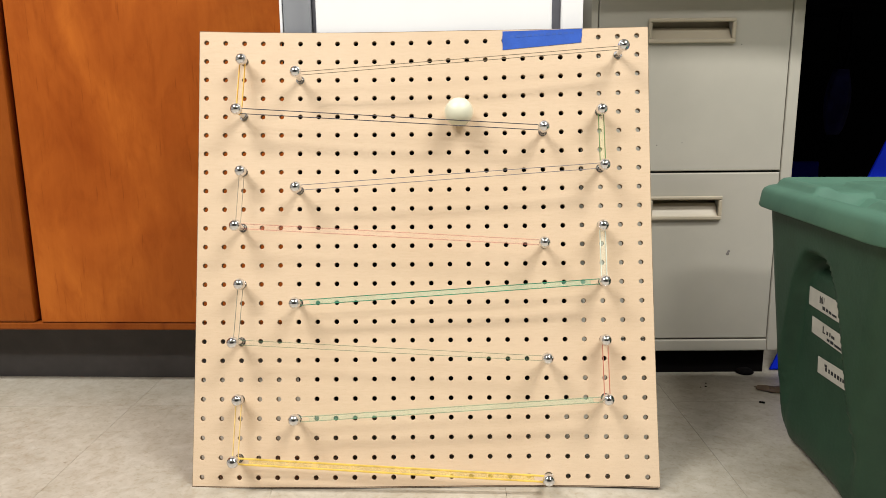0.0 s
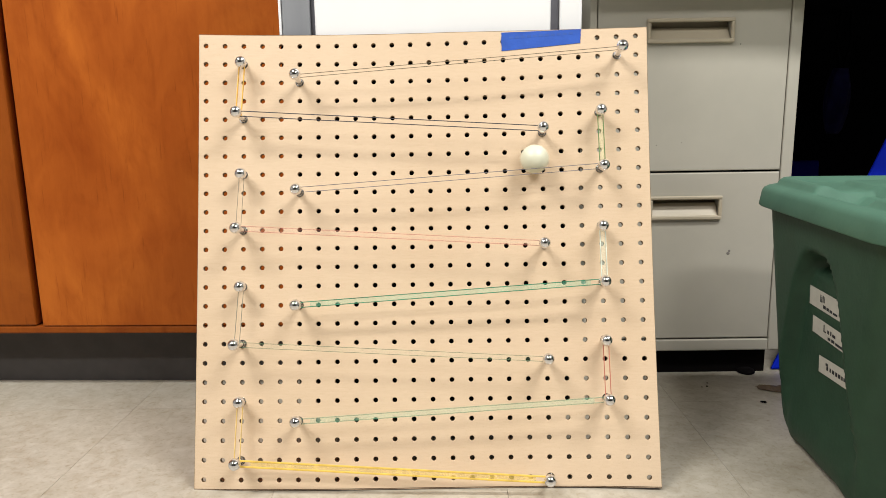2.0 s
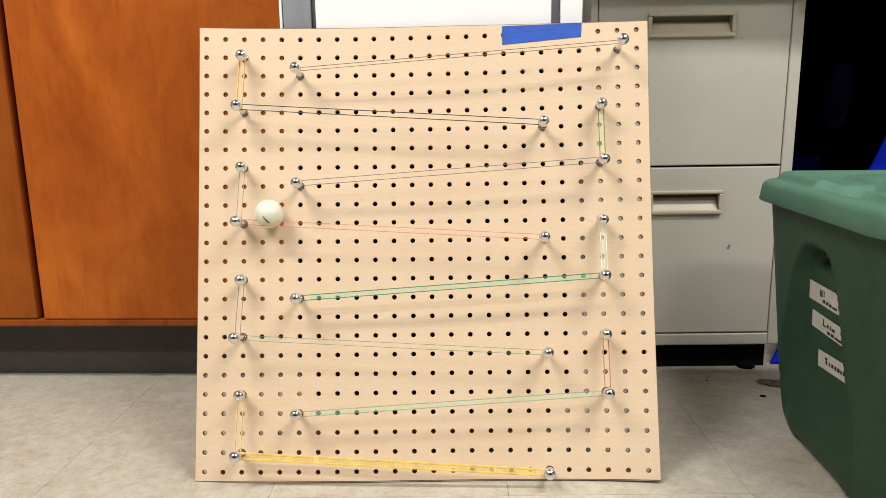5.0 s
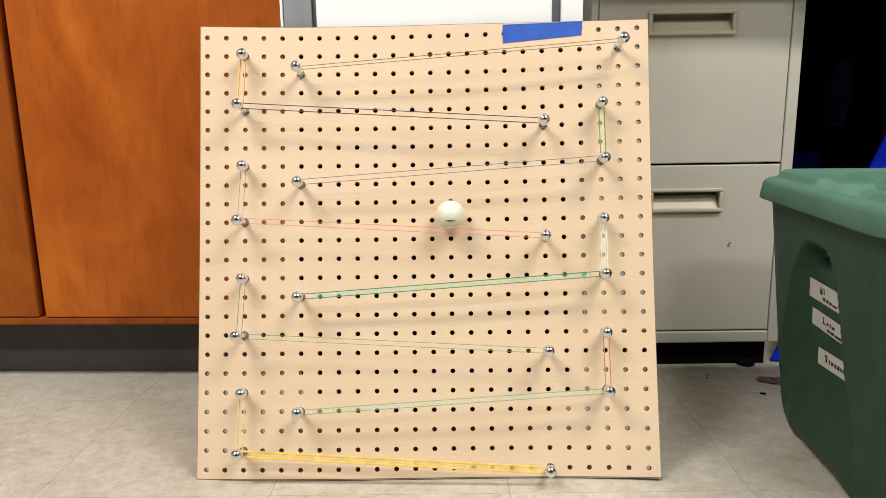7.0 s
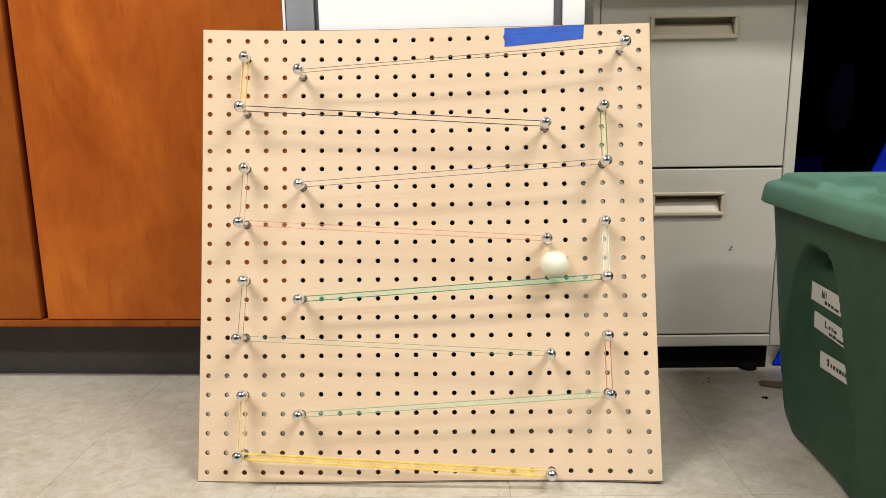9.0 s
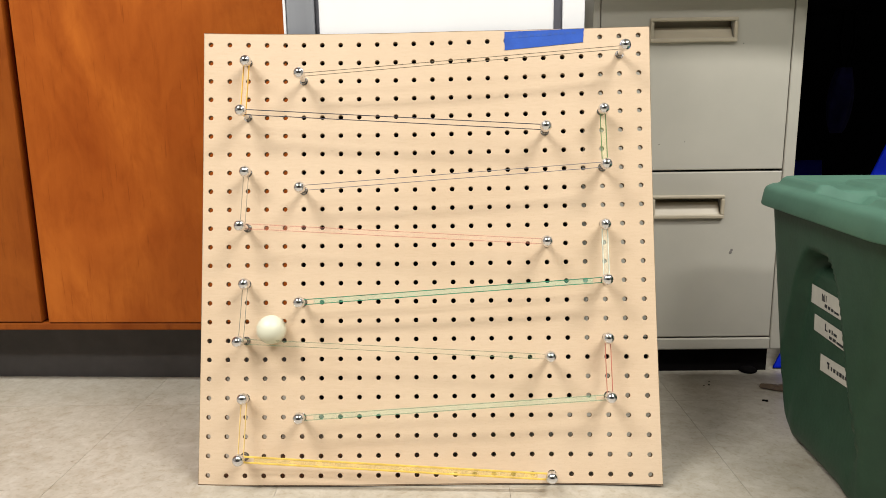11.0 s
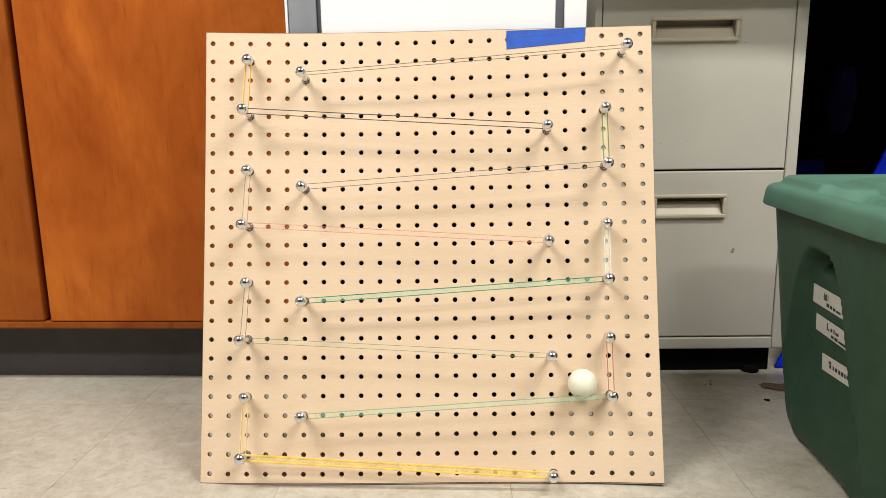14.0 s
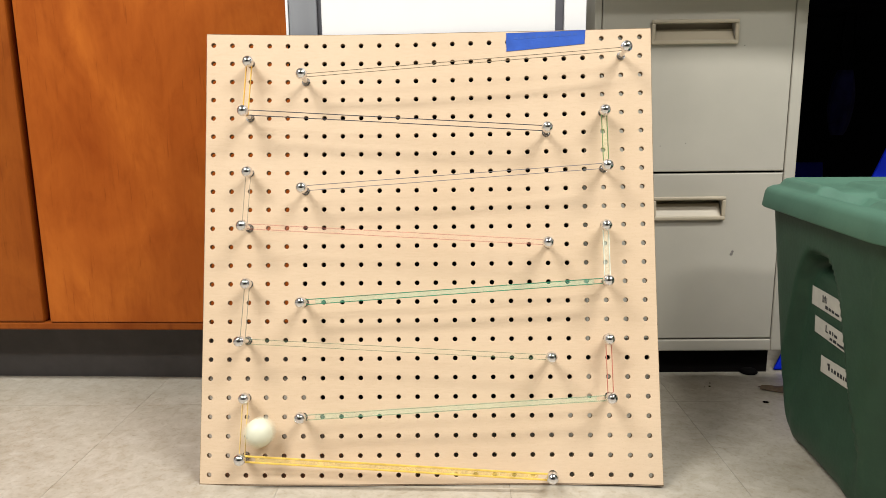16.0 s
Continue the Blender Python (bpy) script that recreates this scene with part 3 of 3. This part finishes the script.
part("desktop", box(0.262, 2.40, 0.300, 1.04, 0.716, 0.746, 0.003), LAMINATE, desk)
# added slab and blackened panels hold the kneehole's shade in their colour
part("underside_shade", box(0.645, 2.365, 0.31, 0.798, 0.690, 0.7155), KNEEHOLE_SHADE, desk, "black slab added as the shade under the desktop")
part("back_panel", box(0.645, 2.40, 0.80, 0.82, 0.0, 0.715), KNEEHOLE_SHADE, desk, "back panel blackened as kneehole shade")
part("end_panel", box(2.37, 2.40, 0.30, 0.798, 0.0, 0.7155), KNEEHOLE_SHADE, desk)


# ---------------------------------------------------------------- green storage tub
def rounded_loop(hx, hy, r, n=14, side=10):
    """Points of a rounded rectangle, anticlockwise."""
    out = []
    corners = ((hx - r, hy - r, 0), (-hx + r, hy - r, 90), (-hx + r, -hy + r, 180), (hx - r, -hy + r, 270))
    for q, (cx, cy, a0) in enumerate(corners):
        for s in range(n + 1):
            a = radians(a0 + 90 * s / n)
            out.append((cx + r * math.cos(a), cy + r * math.sin(a)))
        nx, ny, na = corners[(q + 1) % 4]
        ex, ey = out[-1]
        sx, sy = nx + r * math.cos(radians(na)), ny + r * math.sin(radians(na))
        for s in range(1, side):
            out.append((ex + (sx - ex) * s / side, ey + (sy - ey) * s / side))
    return out


def smooth_step(a, b, x):
    t = max(0.0, min(1.0, (x - a) / (b - a)))
    return t * t * (3 - 2 * t)


TUB_H = 0.358


def tub_shape(z):
    """Half length, half width and corner radius of the tub at height z."""
    f = z / TUB_H
    tuck = 0.012 * (1 - math.sqrt(1 - max(0.0, 1 - z / 0.040) ** 2))
    return 0.255 + 0.015 * f - tuck, 0.152 + 0.044 * f - tuck, 0.084 - 0.034 * f


HOLLOW_Y = 0.004


def hollow(py, z):
    """Depth of the upright hollow in the tub's end: arched at the top, wider toward the floor."""
    across = abs(py - HOLLOW_Y)
    half = min(0.112, 0.055 + 0.30 * max(0.0, 0.275 - z))
    rise = max(0.0, (z - 0.232) / 0.0675)
    reach = ((across / half) ** 2.6 + rise ** 2.6) ** (1 / 2.6)
    inner = smooth_step(1.04, 0.88, reach)
    pocket = smooth_step(0.45, 0.85, rise) * smooth_step(0.054, 0.028, across)
    return (0.020 * (0.25 + 0.75 * smooth_step(0.0, 0.13, z)) + 0.022 * pocket) * inner


def build_tub():
    tub = thing("storage_tub", "green plastic storage tub with a lighter lid, standing on the floor", "storage tub", pose(0.769, 0.005, 0, 0, 0, -4.5))
    bm = bmesh.new()
    levels = [0.0, 0.002, 0.005, 0.010, 0.016, 0.024, 0.035, 0.05] + [0.05 + (TUB_H - 0.05) * q / 54 for q in range(1, 55)]
    rings = []
    for z in levels:
        hx, hy, r = tub_shape(z)
        ring = []
        for px, py in rounded_loop(hx, hy, r, 12, 56):
            # upright hollow under the hand-hold at each short end, wider toward the floor
            px -= math.copysign(hollow(py, z) * smooth_step(hx - 0.030, hx - 0.006, abs(px)), px)
            lift = 0.011 * smooth_step(0.100, 0.055, abs(py - HOLLOW_Y)) * (abs(px) > hx * 0.85)
            ring.append(bm.verts.new((px, py, z + lift * (1 - z / 0.1 if z < 0.1 else 0))))
        rings.append(ring)
    n = len(rings[0])
    for a, b in zip(rings, rings[1:]):
        for q in range(n):
            bm.faces.new((a[q], a[(q + 1) % n], b[(q + 1) % n], b[q]))
    bm.faces.new(rings[0])
    part("body", bm, TUB, tub, "dark green tapered body with a hand-hold hollow", True)
    # lid: skirt, rounded rim, sunken panel and raised ribs
    bm = bmesh.new()
    prof = [(0.003, 0.3435), (0.0140, 0.3425), (0.0160, 0.3445), (0.0130, 0.3640), (0.0105, 0.3690), (0.005, 0.3720), (-0.003, 0.3735), (-0.007, 0.3755),
            (-0.010, 0.3805), (-0.014, 0.3835), (-0.021, 0.3840), (-0.028, 0.3825), (-0.034, 0.3795), (-0.040, 0.3770), (-0.046, 0.3762), (-0.056, 0.3760), (-0.066, 0.3760), (-0.074, 0.3762), (-0.078, 0.3780), (-0.081, 0.3825), (-0.086, 0.3840), (-0.140, 0.3840)]
    hx, hy, r = tub_shape(TUB_H)
    rings = []
    for off, z in prof:
        ring = []
        for px, py in rounded_loop(hx + off, hy + off, max(0.012, r + off), 12, 56):
            # a pocket is notched through the raised ring in the middle of each short end
            notch = smooth_step(0.070, 0.059, abs(py + 0.037)) * (abs(px) > hx - 0.085)
            floor_z = 0.3735 if off > -0.008 else 0.3680 if off > -0.012 else 0.3590 if off > -0.060 else 0.3700
            ring.append(bm.verts.new((px, py, z + (min(z, floor_z) - z) * notch if off < -0.006 else z)))
        rings.append(ring)
    n = len(rings[0])
    for a, b in zip(rings, rings[1:]):
        for q in range(n):
            bm.faces.new((a[q], a[(q + 1) % n], b[(q + 1) % n], b[q]))
    bm.faces.new(rings[-1])
    lid = part("lid", bm, LID, tub, "lighter green snap-on lid", True)
    for ry in (0.030, -0.040):
        part("rib", box(-0.11, 0.11, ry, ry + 0.010, 0.3836, 0.3872, 0.0012), LID, lid)
    return tub


tub = build_tub()


def tub_label(y0, y1, z0, slope, height, words, label):
    """A strip of masking tape in the hollow, with illegible marker strokes on it."""
    strip = thing("label_strip", label, "label", pose(0.769, 0.005, 0, 0, 0, -4.5), "labels on the tub")

    def spot(s, t, out):
        py = y0 + (y1 - y0) * s
        z = z0 - slope * s + height * t
        hx, hy, r = tub_shape(z)
        return Vector((-(hx - hollow(py, z)) - out, py, z))

    def slab(s0, s1, t0, t1, lo, hi, nu=8):
        bm = bmesh.new()
        g = [[[bm.verts.new(spot(s0 + (s1 - s0) * s / nu, t, o)) for t in (t0, t1)] for s in range(nu + 1)] for o in (lo, hi)]
        for s in range(nu):
            for q in (0, 1):
                bm.faces.new((g[q][s][0], g[q][s + 1][0], g[q][s + 1][1], g[q][s][1]))
            for t in (0, 1):
                bm.faces.new((g[0][s][t], g[0][s + 1][t], g[1][s + 1][t], g[1][s][t]))
        for s in (0, nu):
            bm.faces.new((g[0][s][0], g[0][s][1], g[1][s][1], g[1][s][0]))
        return bm

    part("tape", slab(0, 1, 0, 1, 0.0010, 0.0014), MASKING, strip)
    for s0, s1, t0, t1 in words:
        part("ink_mark", slab(s0, s1, t0, t1, 0.0016, 0.0018, 2), INK, strip)
    return strip


STROKES_A = [(0.36, 0.385, 0.42, 0.80), (0.40, 0.42, 0.42, 0.72), (0.44, 0.46, 0.44, 0.82), (0.49, 0.505, 0.46, 0.78), (0.46, 0.54, 0.16, 0.34), (0.57, 0.64, 0.16, 0.32), (0.67, 0.74, 0.15, 0.30), (0.77, 0.90, 0.15, 0.26)]
STROKES_B = [(0.36, 0.385, 0.42, 0.84), (0.385, 0.44, 0.42, 0.50), (0.48, 0.53, 0.46, 0.66), (0.57, 0.60, 0.46, 0.70), (0.63, 0.72, 0.46, 0.62), (0.50, 0.58, 0.12, 0.28), (0.61, 0.70, 0.12, 0.30), (0.73, 0.92, 0.12, 0.26)]
STROKES_C = [(0.24, 0.32, 0.62, 0.76), (0.27, 0.32, 0.36, 0.60), (0.38, 0.42, 0.36, 0.60), (0.46, 0.53, 0.36, 0.58), (0.57, 0.63, 0.34, 0.58), (0.66, 0.73, 0.34, 0.58), (0.76, 0.80, 0.34, 0.56), (0.83, 0.92, 0.36, 0.56)]
tub_label(0.0570, -0.031, 0.2212, 0.0010, 0.0255, STROKES_A, "torn cream tape label with black handwriting on the tub")
tub_label(0.0450, -0.045, 0.1855, 0.0016, 0.0225, STROKES_B, "cream tape label with two lines of handwriting on the tub")
tub_label(0.0220, -0.060, 0.1365, -0.0050, 0.0228, STROKES_C, "cream tape label with one line of handwriting on the tub")

# ---------------------------------------------------------------- blue sheet in the kneehole
BLUE_SLANT = 0.60
bm = box(-0.305, 0.25, -0.004, 0.004, 0.0, 0.62, 0.003)
for v in bm.verts:
    if v.co.x < 0:
        v.co.x += BLUE_SLANT * v.co.z
blue = mesh_thing("plastic_sheet", bm, BLUE_PLASTIC, "deep blue plastic sheet with a slanting edge in the kneehole", "plastic sheet")
blue.matrix_basis = pose(0.946, 0.408, 0.0015, -19.8, 0, 0)

# second sheet, coloured as if deep in shade
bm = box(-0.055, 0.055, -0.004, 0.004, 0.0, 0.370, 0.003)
sheet = mesh_thing("plastic_sheet", bm, SHADED_BLUE, "blue plastic sheet leaning upright in the kneehole, its colour darkened as shade", "plastic sheet")
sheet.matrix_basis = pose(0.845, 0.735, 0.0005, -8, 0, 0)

bm = bmesh.new()
rings = []
for q in range(15):
    f = q / 14
    z = 0.570 - 0.140 * f
    girth = 0.007 + 0.019 * math.sin(math.pi * min(1.0, 0.15 + 0.72 * f)) if q < 14 else 0.012
    rings.append([bm.verts.new((0.895 - 0.008 * f + girth * math.cos(a) * (1 + 0.13 * math.sin(5 * a + 3 * f)), 0.715 + 0.6 * girth * math.sin(a) * (1 + 0.13 * math.sin(5 * a + 3 * f)), z)) for a in [2 * math.pi * w / 30 for w in range(30)]])
for a, b in zip(rings, rings[1:]):
    for w in range(30):
        bm.faces.new((a[w], a[(w + 1) % 30], b[(w + 1) % 30], b[w]))
bm.faces.new(rings[0])
bm.faces.new(rings[-1])
bag = thing("cloth_bag", "dark navy cloth bag hanging under the desk", "bag")
part("pouch", bm, NAVY, bag, "", True)
part("strap", bar([Vector((0.892, 0.715, 0.569)), Vector((0.880, 0.715, 0.620)), Vector((0.884, 0.715, 0.6890)), Vector((0.906, 0.715, 0.6890)), Vector((0.910, 0.715, 0.620)), Vector((0.898, 0.715, 0.569))], 0.0020, 0.005, Vector((0, 1, 0))), KNEEHOLE_SHADE, bag, "black strap")

# ---------------------------------------------------------------- scraps on the floor
bm = bmesh.new()
rng = random.Random(4)
grid = []
for a in range(10):
    row = []
    for b in range(5):
        f, g = a / 9, b / 4 - 0.5
        wide = 0.036 * math.sin(math.pi * (0.12 + 0.8 * f)) * (0.8 + 0.4 * rng.random())
        row.append((0.575 + 0.080 * f + 0.006 * rng.random(), 0.318 - 0.020 * f + g * wide, 0.0012 + 0.007 * rng.random() * (1 - abs(g) * 1.6)))
    grid.append(row)
lo = [[bm.verts.new(q) for q in row] for row in grid]
hi = [[bm.verts.new((x, y, z + 0.0009)) for x, y, z in row] for row in grid]
for a in range(9):
    for b in range(4):
        for g in (lo, hi):
            bm.faces.new((g[a][b], g[a + 1][b], g[a + 1][b + 1], g[a][b + 1]))
rim = [(a, 0) for a in range(10)] + [(9, b) for b in range(1, 5)] + [(a, 4) for a in range(8, -1, -1)] + [(0, b) for b in range(3, 0, -1)]
for (a, b), (c, d) in zip(rim, rim[1:] + rim[:1]):
    bm.faces.new((lo[a][b], lo[c][d], hi[c][d], hi[a][b]))
scrap = mesh_thing("paper_scrap", bm, BROWN, "crumpled brown paper scrap on the floor", "paper scrap")
for cx, cy, cr in ((0.493, 0.330, 0.0020), (0.499, 0.345, 0.0016), (0.483, 0.327, 0.0014), (0.559, 0.259, 0.0030), (0.5625, 0.2575, 0.0032)):
    crumb = mesh_thing("crumb", lathe([(0, 0), (cr, 0.0004), (cr * 0.9, cr * 0.6), (0, cr * 0.9)], 8), BLACK_AND_SHADE, "tiny dark crumb lying on the floor", "crumb", "", False, "crumbs on the floor")
    crumb.matrix_basis = pose(cx, cy, 0, 0, 0, 40 * cr * 1000)

# ---------------------------------------------------------------- the ball
BALL_R = 0.0190


def build_ball():
    ball_thing = thing("ball", "cream table tennis ball rolling along the stretched rubber bands", "ball")
    bm = bmesh.new()
    bmesh.ops.create_uvsphere(bm, u_segments=48, v_segments=24, radius=BALL_R)
    part("shell", bm, BALL, ball_thing, "", True)
    # a short printed line across one pole
    bm = bmesh.new()
    rows = []
    for q in range(15):
        a = radians(-19 + 38 * q / 14)
        wide = radians(3.6 - 1.2 * abs(q - 7) / 7 + 0.7 * math.sin(2.3 * q))
        row = []
        for side in (-wide, wide):
            d = Vector((math.sin(a), math.sin(side), math.cos(a) * math.cos(side))).normalized()
            row.append([bm.verts.new(d * (BALL_R + h)) for h in (0.00002, 0.0001)])
        rows.append(row)
    for a, b in zip(rows, rows[1:]):
        for h in (0, 1):
            bm.faces.new((a[0][h], b[0][h], b[1][h], a[1][h]))
        for q in (0, 1):
            bm.faces.new((a[q][0], b[q][0], b[q][1], a[q][1]))
    for end in (rows[0], rows[-1]):
        bm.faces.new((end[0][0], end[0][1], end[1][1], end[1][0]))
    part("printed_mark", bm, BALL_MARK, ball_thing, "short dark printed line")
    return ball_thing


ball = build_ball()

# ---------------------------------------------------------------- floor tiles
TILE_W = 0.3048


def tile_mesh():
    g = 0.00024
    return finish(box(g, TILE_W - g, g, TILE_W - g, -0.0011, 0.0), "tile", TILE)


tile_data = tile_mesh()
SEAM_X, SEAM_Y = -0.5016, -0.040
for i in range(-7, 12):
    for j in range(-15, 4):
        tx, ty = SEAM_X + i * TILE_W, SEAM_Y + j * TILE_W
        if tx < X_LO - 0.28 or tx > X_HI - 0.02 or ty < Y_LO - 0.28 or ty > Y_HI - 0.02:
            continue
        tile = new("tile", tile_data)
        tile.parent = floor
        tile.matrix_basis = pose(tx, ty, 0)


# ---------------------------------------------------------------- what moves
# The ball touches the board behind and a band below and before it, and turns about the line through both.
AXIS_TILT = 31.6
ROLL_RADIUS = 9.9
# where the printed line sits: degrees from the axis's outer end, changing as the ball tumbles from band to band
TUMBLE = ((0.0, 180), (4.1, 180), (4.9, 0), (8.0, 0), (8.4, 112), (10.4, 112), (10.9, 180), (16.0, 180))


def eased(a, b, c, d, f):
    """A smooth curve from b to c, with a before and d after."""
    return b + 0.5 * f * (c - a + f * (2 * a - 5 * b + 4 * c - d + f * (3 * (b - c) + d - a)))


def tumbled(t):
    for (t0, a), (t1, b) in zip(TUMBLE, TUMBLE[1:]):
        if t <= t1:
            return a + (b - a) * (t - t0) / (t1 - t0)
    return TUMBLE[-1][1]


def rolled(t, u, v):
    """The ball at a place on the board, in millimetres across and up, turned as it rolls."""
    place = on_face(u / 1000, v / 1000, BALL_R + 0.0004)
    tip = radians(90 + AXIS_TILT) - LEAN
    axis = Vector((0, -math.sin(tip), math.cos(tip)))
    turn = Matrix.Rotation(-(u - 37.5) / ROLL_RADIUS, 4, axis)
    return t, Matrix.Translation(place) @ turn @ Matrix.Rotation(tip - radians(tumbled(t)), 4, "X")


def rolling(spots):
    """Rows for walk() from places every tenth of a second, with two more between each pair."""
    rows = []
    for q in range(len(spots) - 1):
        four = [spots[max(0, min(len(spots) - 1, q + k))] for k in (-1, 0, 1, 2)]
        for part_way in (0, 1, 2):
            f = part_way / 3
            t = four[1][0] + (four[2][0] - four[1][0]) * f
            if max(abs(four[k + 1][2] - four[k][2]) for k in (0, 1, 2)) > 8:
                u, v = (four[1][k] + (four[2][k] - four[1][k]) * f for k in (1, 2))
            else:
                u, v = (eased(*(p[k] for p in four), f) for k in (1, 2))
            rows.append(rolled(t, u, v))
    rows.append(rolled(*spots[-1]))
    return rows


def motions():
    walk(ball, rolling([
        (0.0, 51.6, 494.6), (0.1, 66.6, 494.1), (0.2, 81.5, 493.6), (0.3, 96.5, 493.0),
        (0.4, 111.5, 492.7), (0.5, 126.7, 492.5), (0.6, 142.3, 493.1), (0.7, 154.8, 492.6),
        (0.8, 162.9, 493.2), (0.9, 184.7, 473.7), (1.0, 200.2, 436.8), (1.1, 204.9, 437.4),
        (1.2, 207.4, 437.4), (1.3, 207.7, 437.7), (1.4, 205.2, 437.1), (1.5, 200.2, 436.1),
        (1.6, 192.2, 435.6), (1.7, 183.1, 434.8), (1.8, 173.3, 433.7), (1.9, 163.0, 432.2),
        (2.0, 152.0, 430.6), (2.1, 140.1, 429.3), (2.2, 127.8, 428.1), (2.3, 114.9, 426.9),
        (2.4, 101.3, 425.7), (2.5, 86.9, 424.5), (2.6, 70.9, 423.1), (2.7, 53.4, 421.6),
        (2.8, 35.2, 420.1), (2.9, 16.9, 418.8), (3.0, -0.5, 417.8), (3.1, -16.9, 417.1),
        (3.2, -33.0, 416.5), (3.3, -48.8, 415.9), (3.4, -64.7, 415.5), (3.5, -80.6, 415.3),
        (3.6, -96.6, 415.2), (3.7, -112.4, 415.1), (3.8, -128.4, 415.1), (3.9, -144.7, 415.0),
        (4.0, -161.6, 414.9), (4.1, -180.1, 413.7), (4.2, -202.2, 363.9), (4.3, -212.0, 355.0),
        (4.4, -217.0, 354.0), (4.5, -219.0, 353.5), (4.6, -218.0, 353.5), (4.7, -216.0, 353.5),
        (4.8, -212.7, 353.5), (4.9, -208.0, 353.5), (5.0, -202.2, 353.7), (5.1, -195.0, 354.0),
        (5.2, -186.4, 354.4), (5.3, -176.5, 354.8), (5.4, -166.0, 355.0), (5.5, -154.9, 355.0),
        (5.6, -143.0, 355.0), (5.7, -131.0, 355.0), (5.8, -119.1, 354.8), (5.9, -107.1, 354.5),
        (6.0, -95.0, 354.0), (6.1, -83.1, 353.4), (6.2, -71.1, 352.5), (6.3, -58.5, 351.6),
        (6.4, -44.5, 350.9), (6.5, -30.1, 350.2), (6.6, -16.3, 349.7), (6.7, -2.6, 349.2),
        (6.8, 11.0, 348.8), (6.9, 24.4, 348.3), (7.0, 37.5, 347.8), (7.1, 50.1, 347.3),
        (7.2, 62.2, 346.7), (7.3, 74.2, 346.1), (7.4, 86.4, 345.5), (7.5, 99.2, 344.8),
        (7.6, 113.1, 344.1), (7.7, 127.7, 343.2), (7.8, 142.0, 342.4), (7.9, 155.4, 341.6),
        (8.0, 167.4, 341.0), (8.1, 185.3, 318.0), (8.2, 200.8, 295.0), (8.3, 205.6, 290.1),
        (8.4, 207.5, 285.4), (8.5, 206.9, 285.3), (8.6, 205.4, 285.2), (8.7, 202.1, 284.8),
        (8.8, 196.3, 284.3), (8.9, 186.2, 283.8), (9.0, 172.6, 283.1), (9.1, 158.0, 280.4),
        (9.2, 142.1, 277.2), (9.3, 126.0, 275.7), (9.4, 109.0, 274.5), (9.5, 90.6, 273.2),
        (9.6, 71.0, 272.0), (9.7, 50.6, 270.8), (9.8, 29.0, 269.5), (9.9, 6.1, 268.2),
        (10.0, -18.0, 267.0), (10.1, -43.4, 265.9), (10.2, -70.0, 265.0), (10.3, -98.0, 264.5),
        (10.4, -127.0, 264.0), (10.5, -157.0, 263.0), (10.6, -184.0, 245.0), (10.7, -207.0, 213.0),
        (10.8, -216.0, 207.0), (10.9, -213.0, 206.0), (11.0, -203.0, 206.0), (11.1, -189.0, 205.7),
        (11.2, -172.2, 205.3), (11.3, -153.6, 204.6), (11.4, -137.2, 202.0), (11.5, -123.8, 200.8),
        (11.6, -105.6, 200.0), (11.7, -89.6, 199.1), (11.8, -74.6, 198.3), (11.9, -59.7, 197.4),
        (12.0, -44.1, 196.6), (12.1, -27.3, 195.7), (12.2, -9.9, 194.8), (12.3, 7.7, 193.8),
        (12.4, 25.0, 192.9), (12.5, 41.5, 192.1), (12.6, 57.1, 191.2), (12.7, 72.1, 190.3),
        (12.8, 86.8, 189.5), (12.9, 101.4, 188.8), (13.0, 116.3, 188.2), (13.1, 131.6, 188.0),
        (13.2, 143.9, 187.2), (13.3, 159.2, 186.8), (13.4, 169.2, 185.4), (13.5, 188.9, 158.3),
        (13.6, 198.3, 151.2), (13.7, 204.5, 134.6), (13.8, 205.3, 131.4), (13.9, 204.5, 131.0),
        (14.0, 202.6, 130.7), (14.1, 197.7, 130.4), (14.2, 189.7, 130.1), (14.3, 180.0, 129.5),
        (14.4, 167.9, 128.7), (14.5, 154.3, 127.8), (14.6, 139.5, 126.8), (14.7, 123.5, 125.8),
        (14.8, 106.1, 124.8), (14.9, 87.3, 123.7), (15.0, 67.1, 122.6), (15.1, 43.8, 121.5),
        (15.2, 17.2, 120.3), (15.3, -11.0, 119.1), (15.4, -39.0, 117.8), (15.5, -67.1, 116.5),
        (15.6, -95.3, 116.1), (15.7, -128.0, 114.8), (15.8, -158.6, 114.0), (15.9, -188.1, 90.5),
        (16.0, -218.6, 72.2),
    ]))


motions()
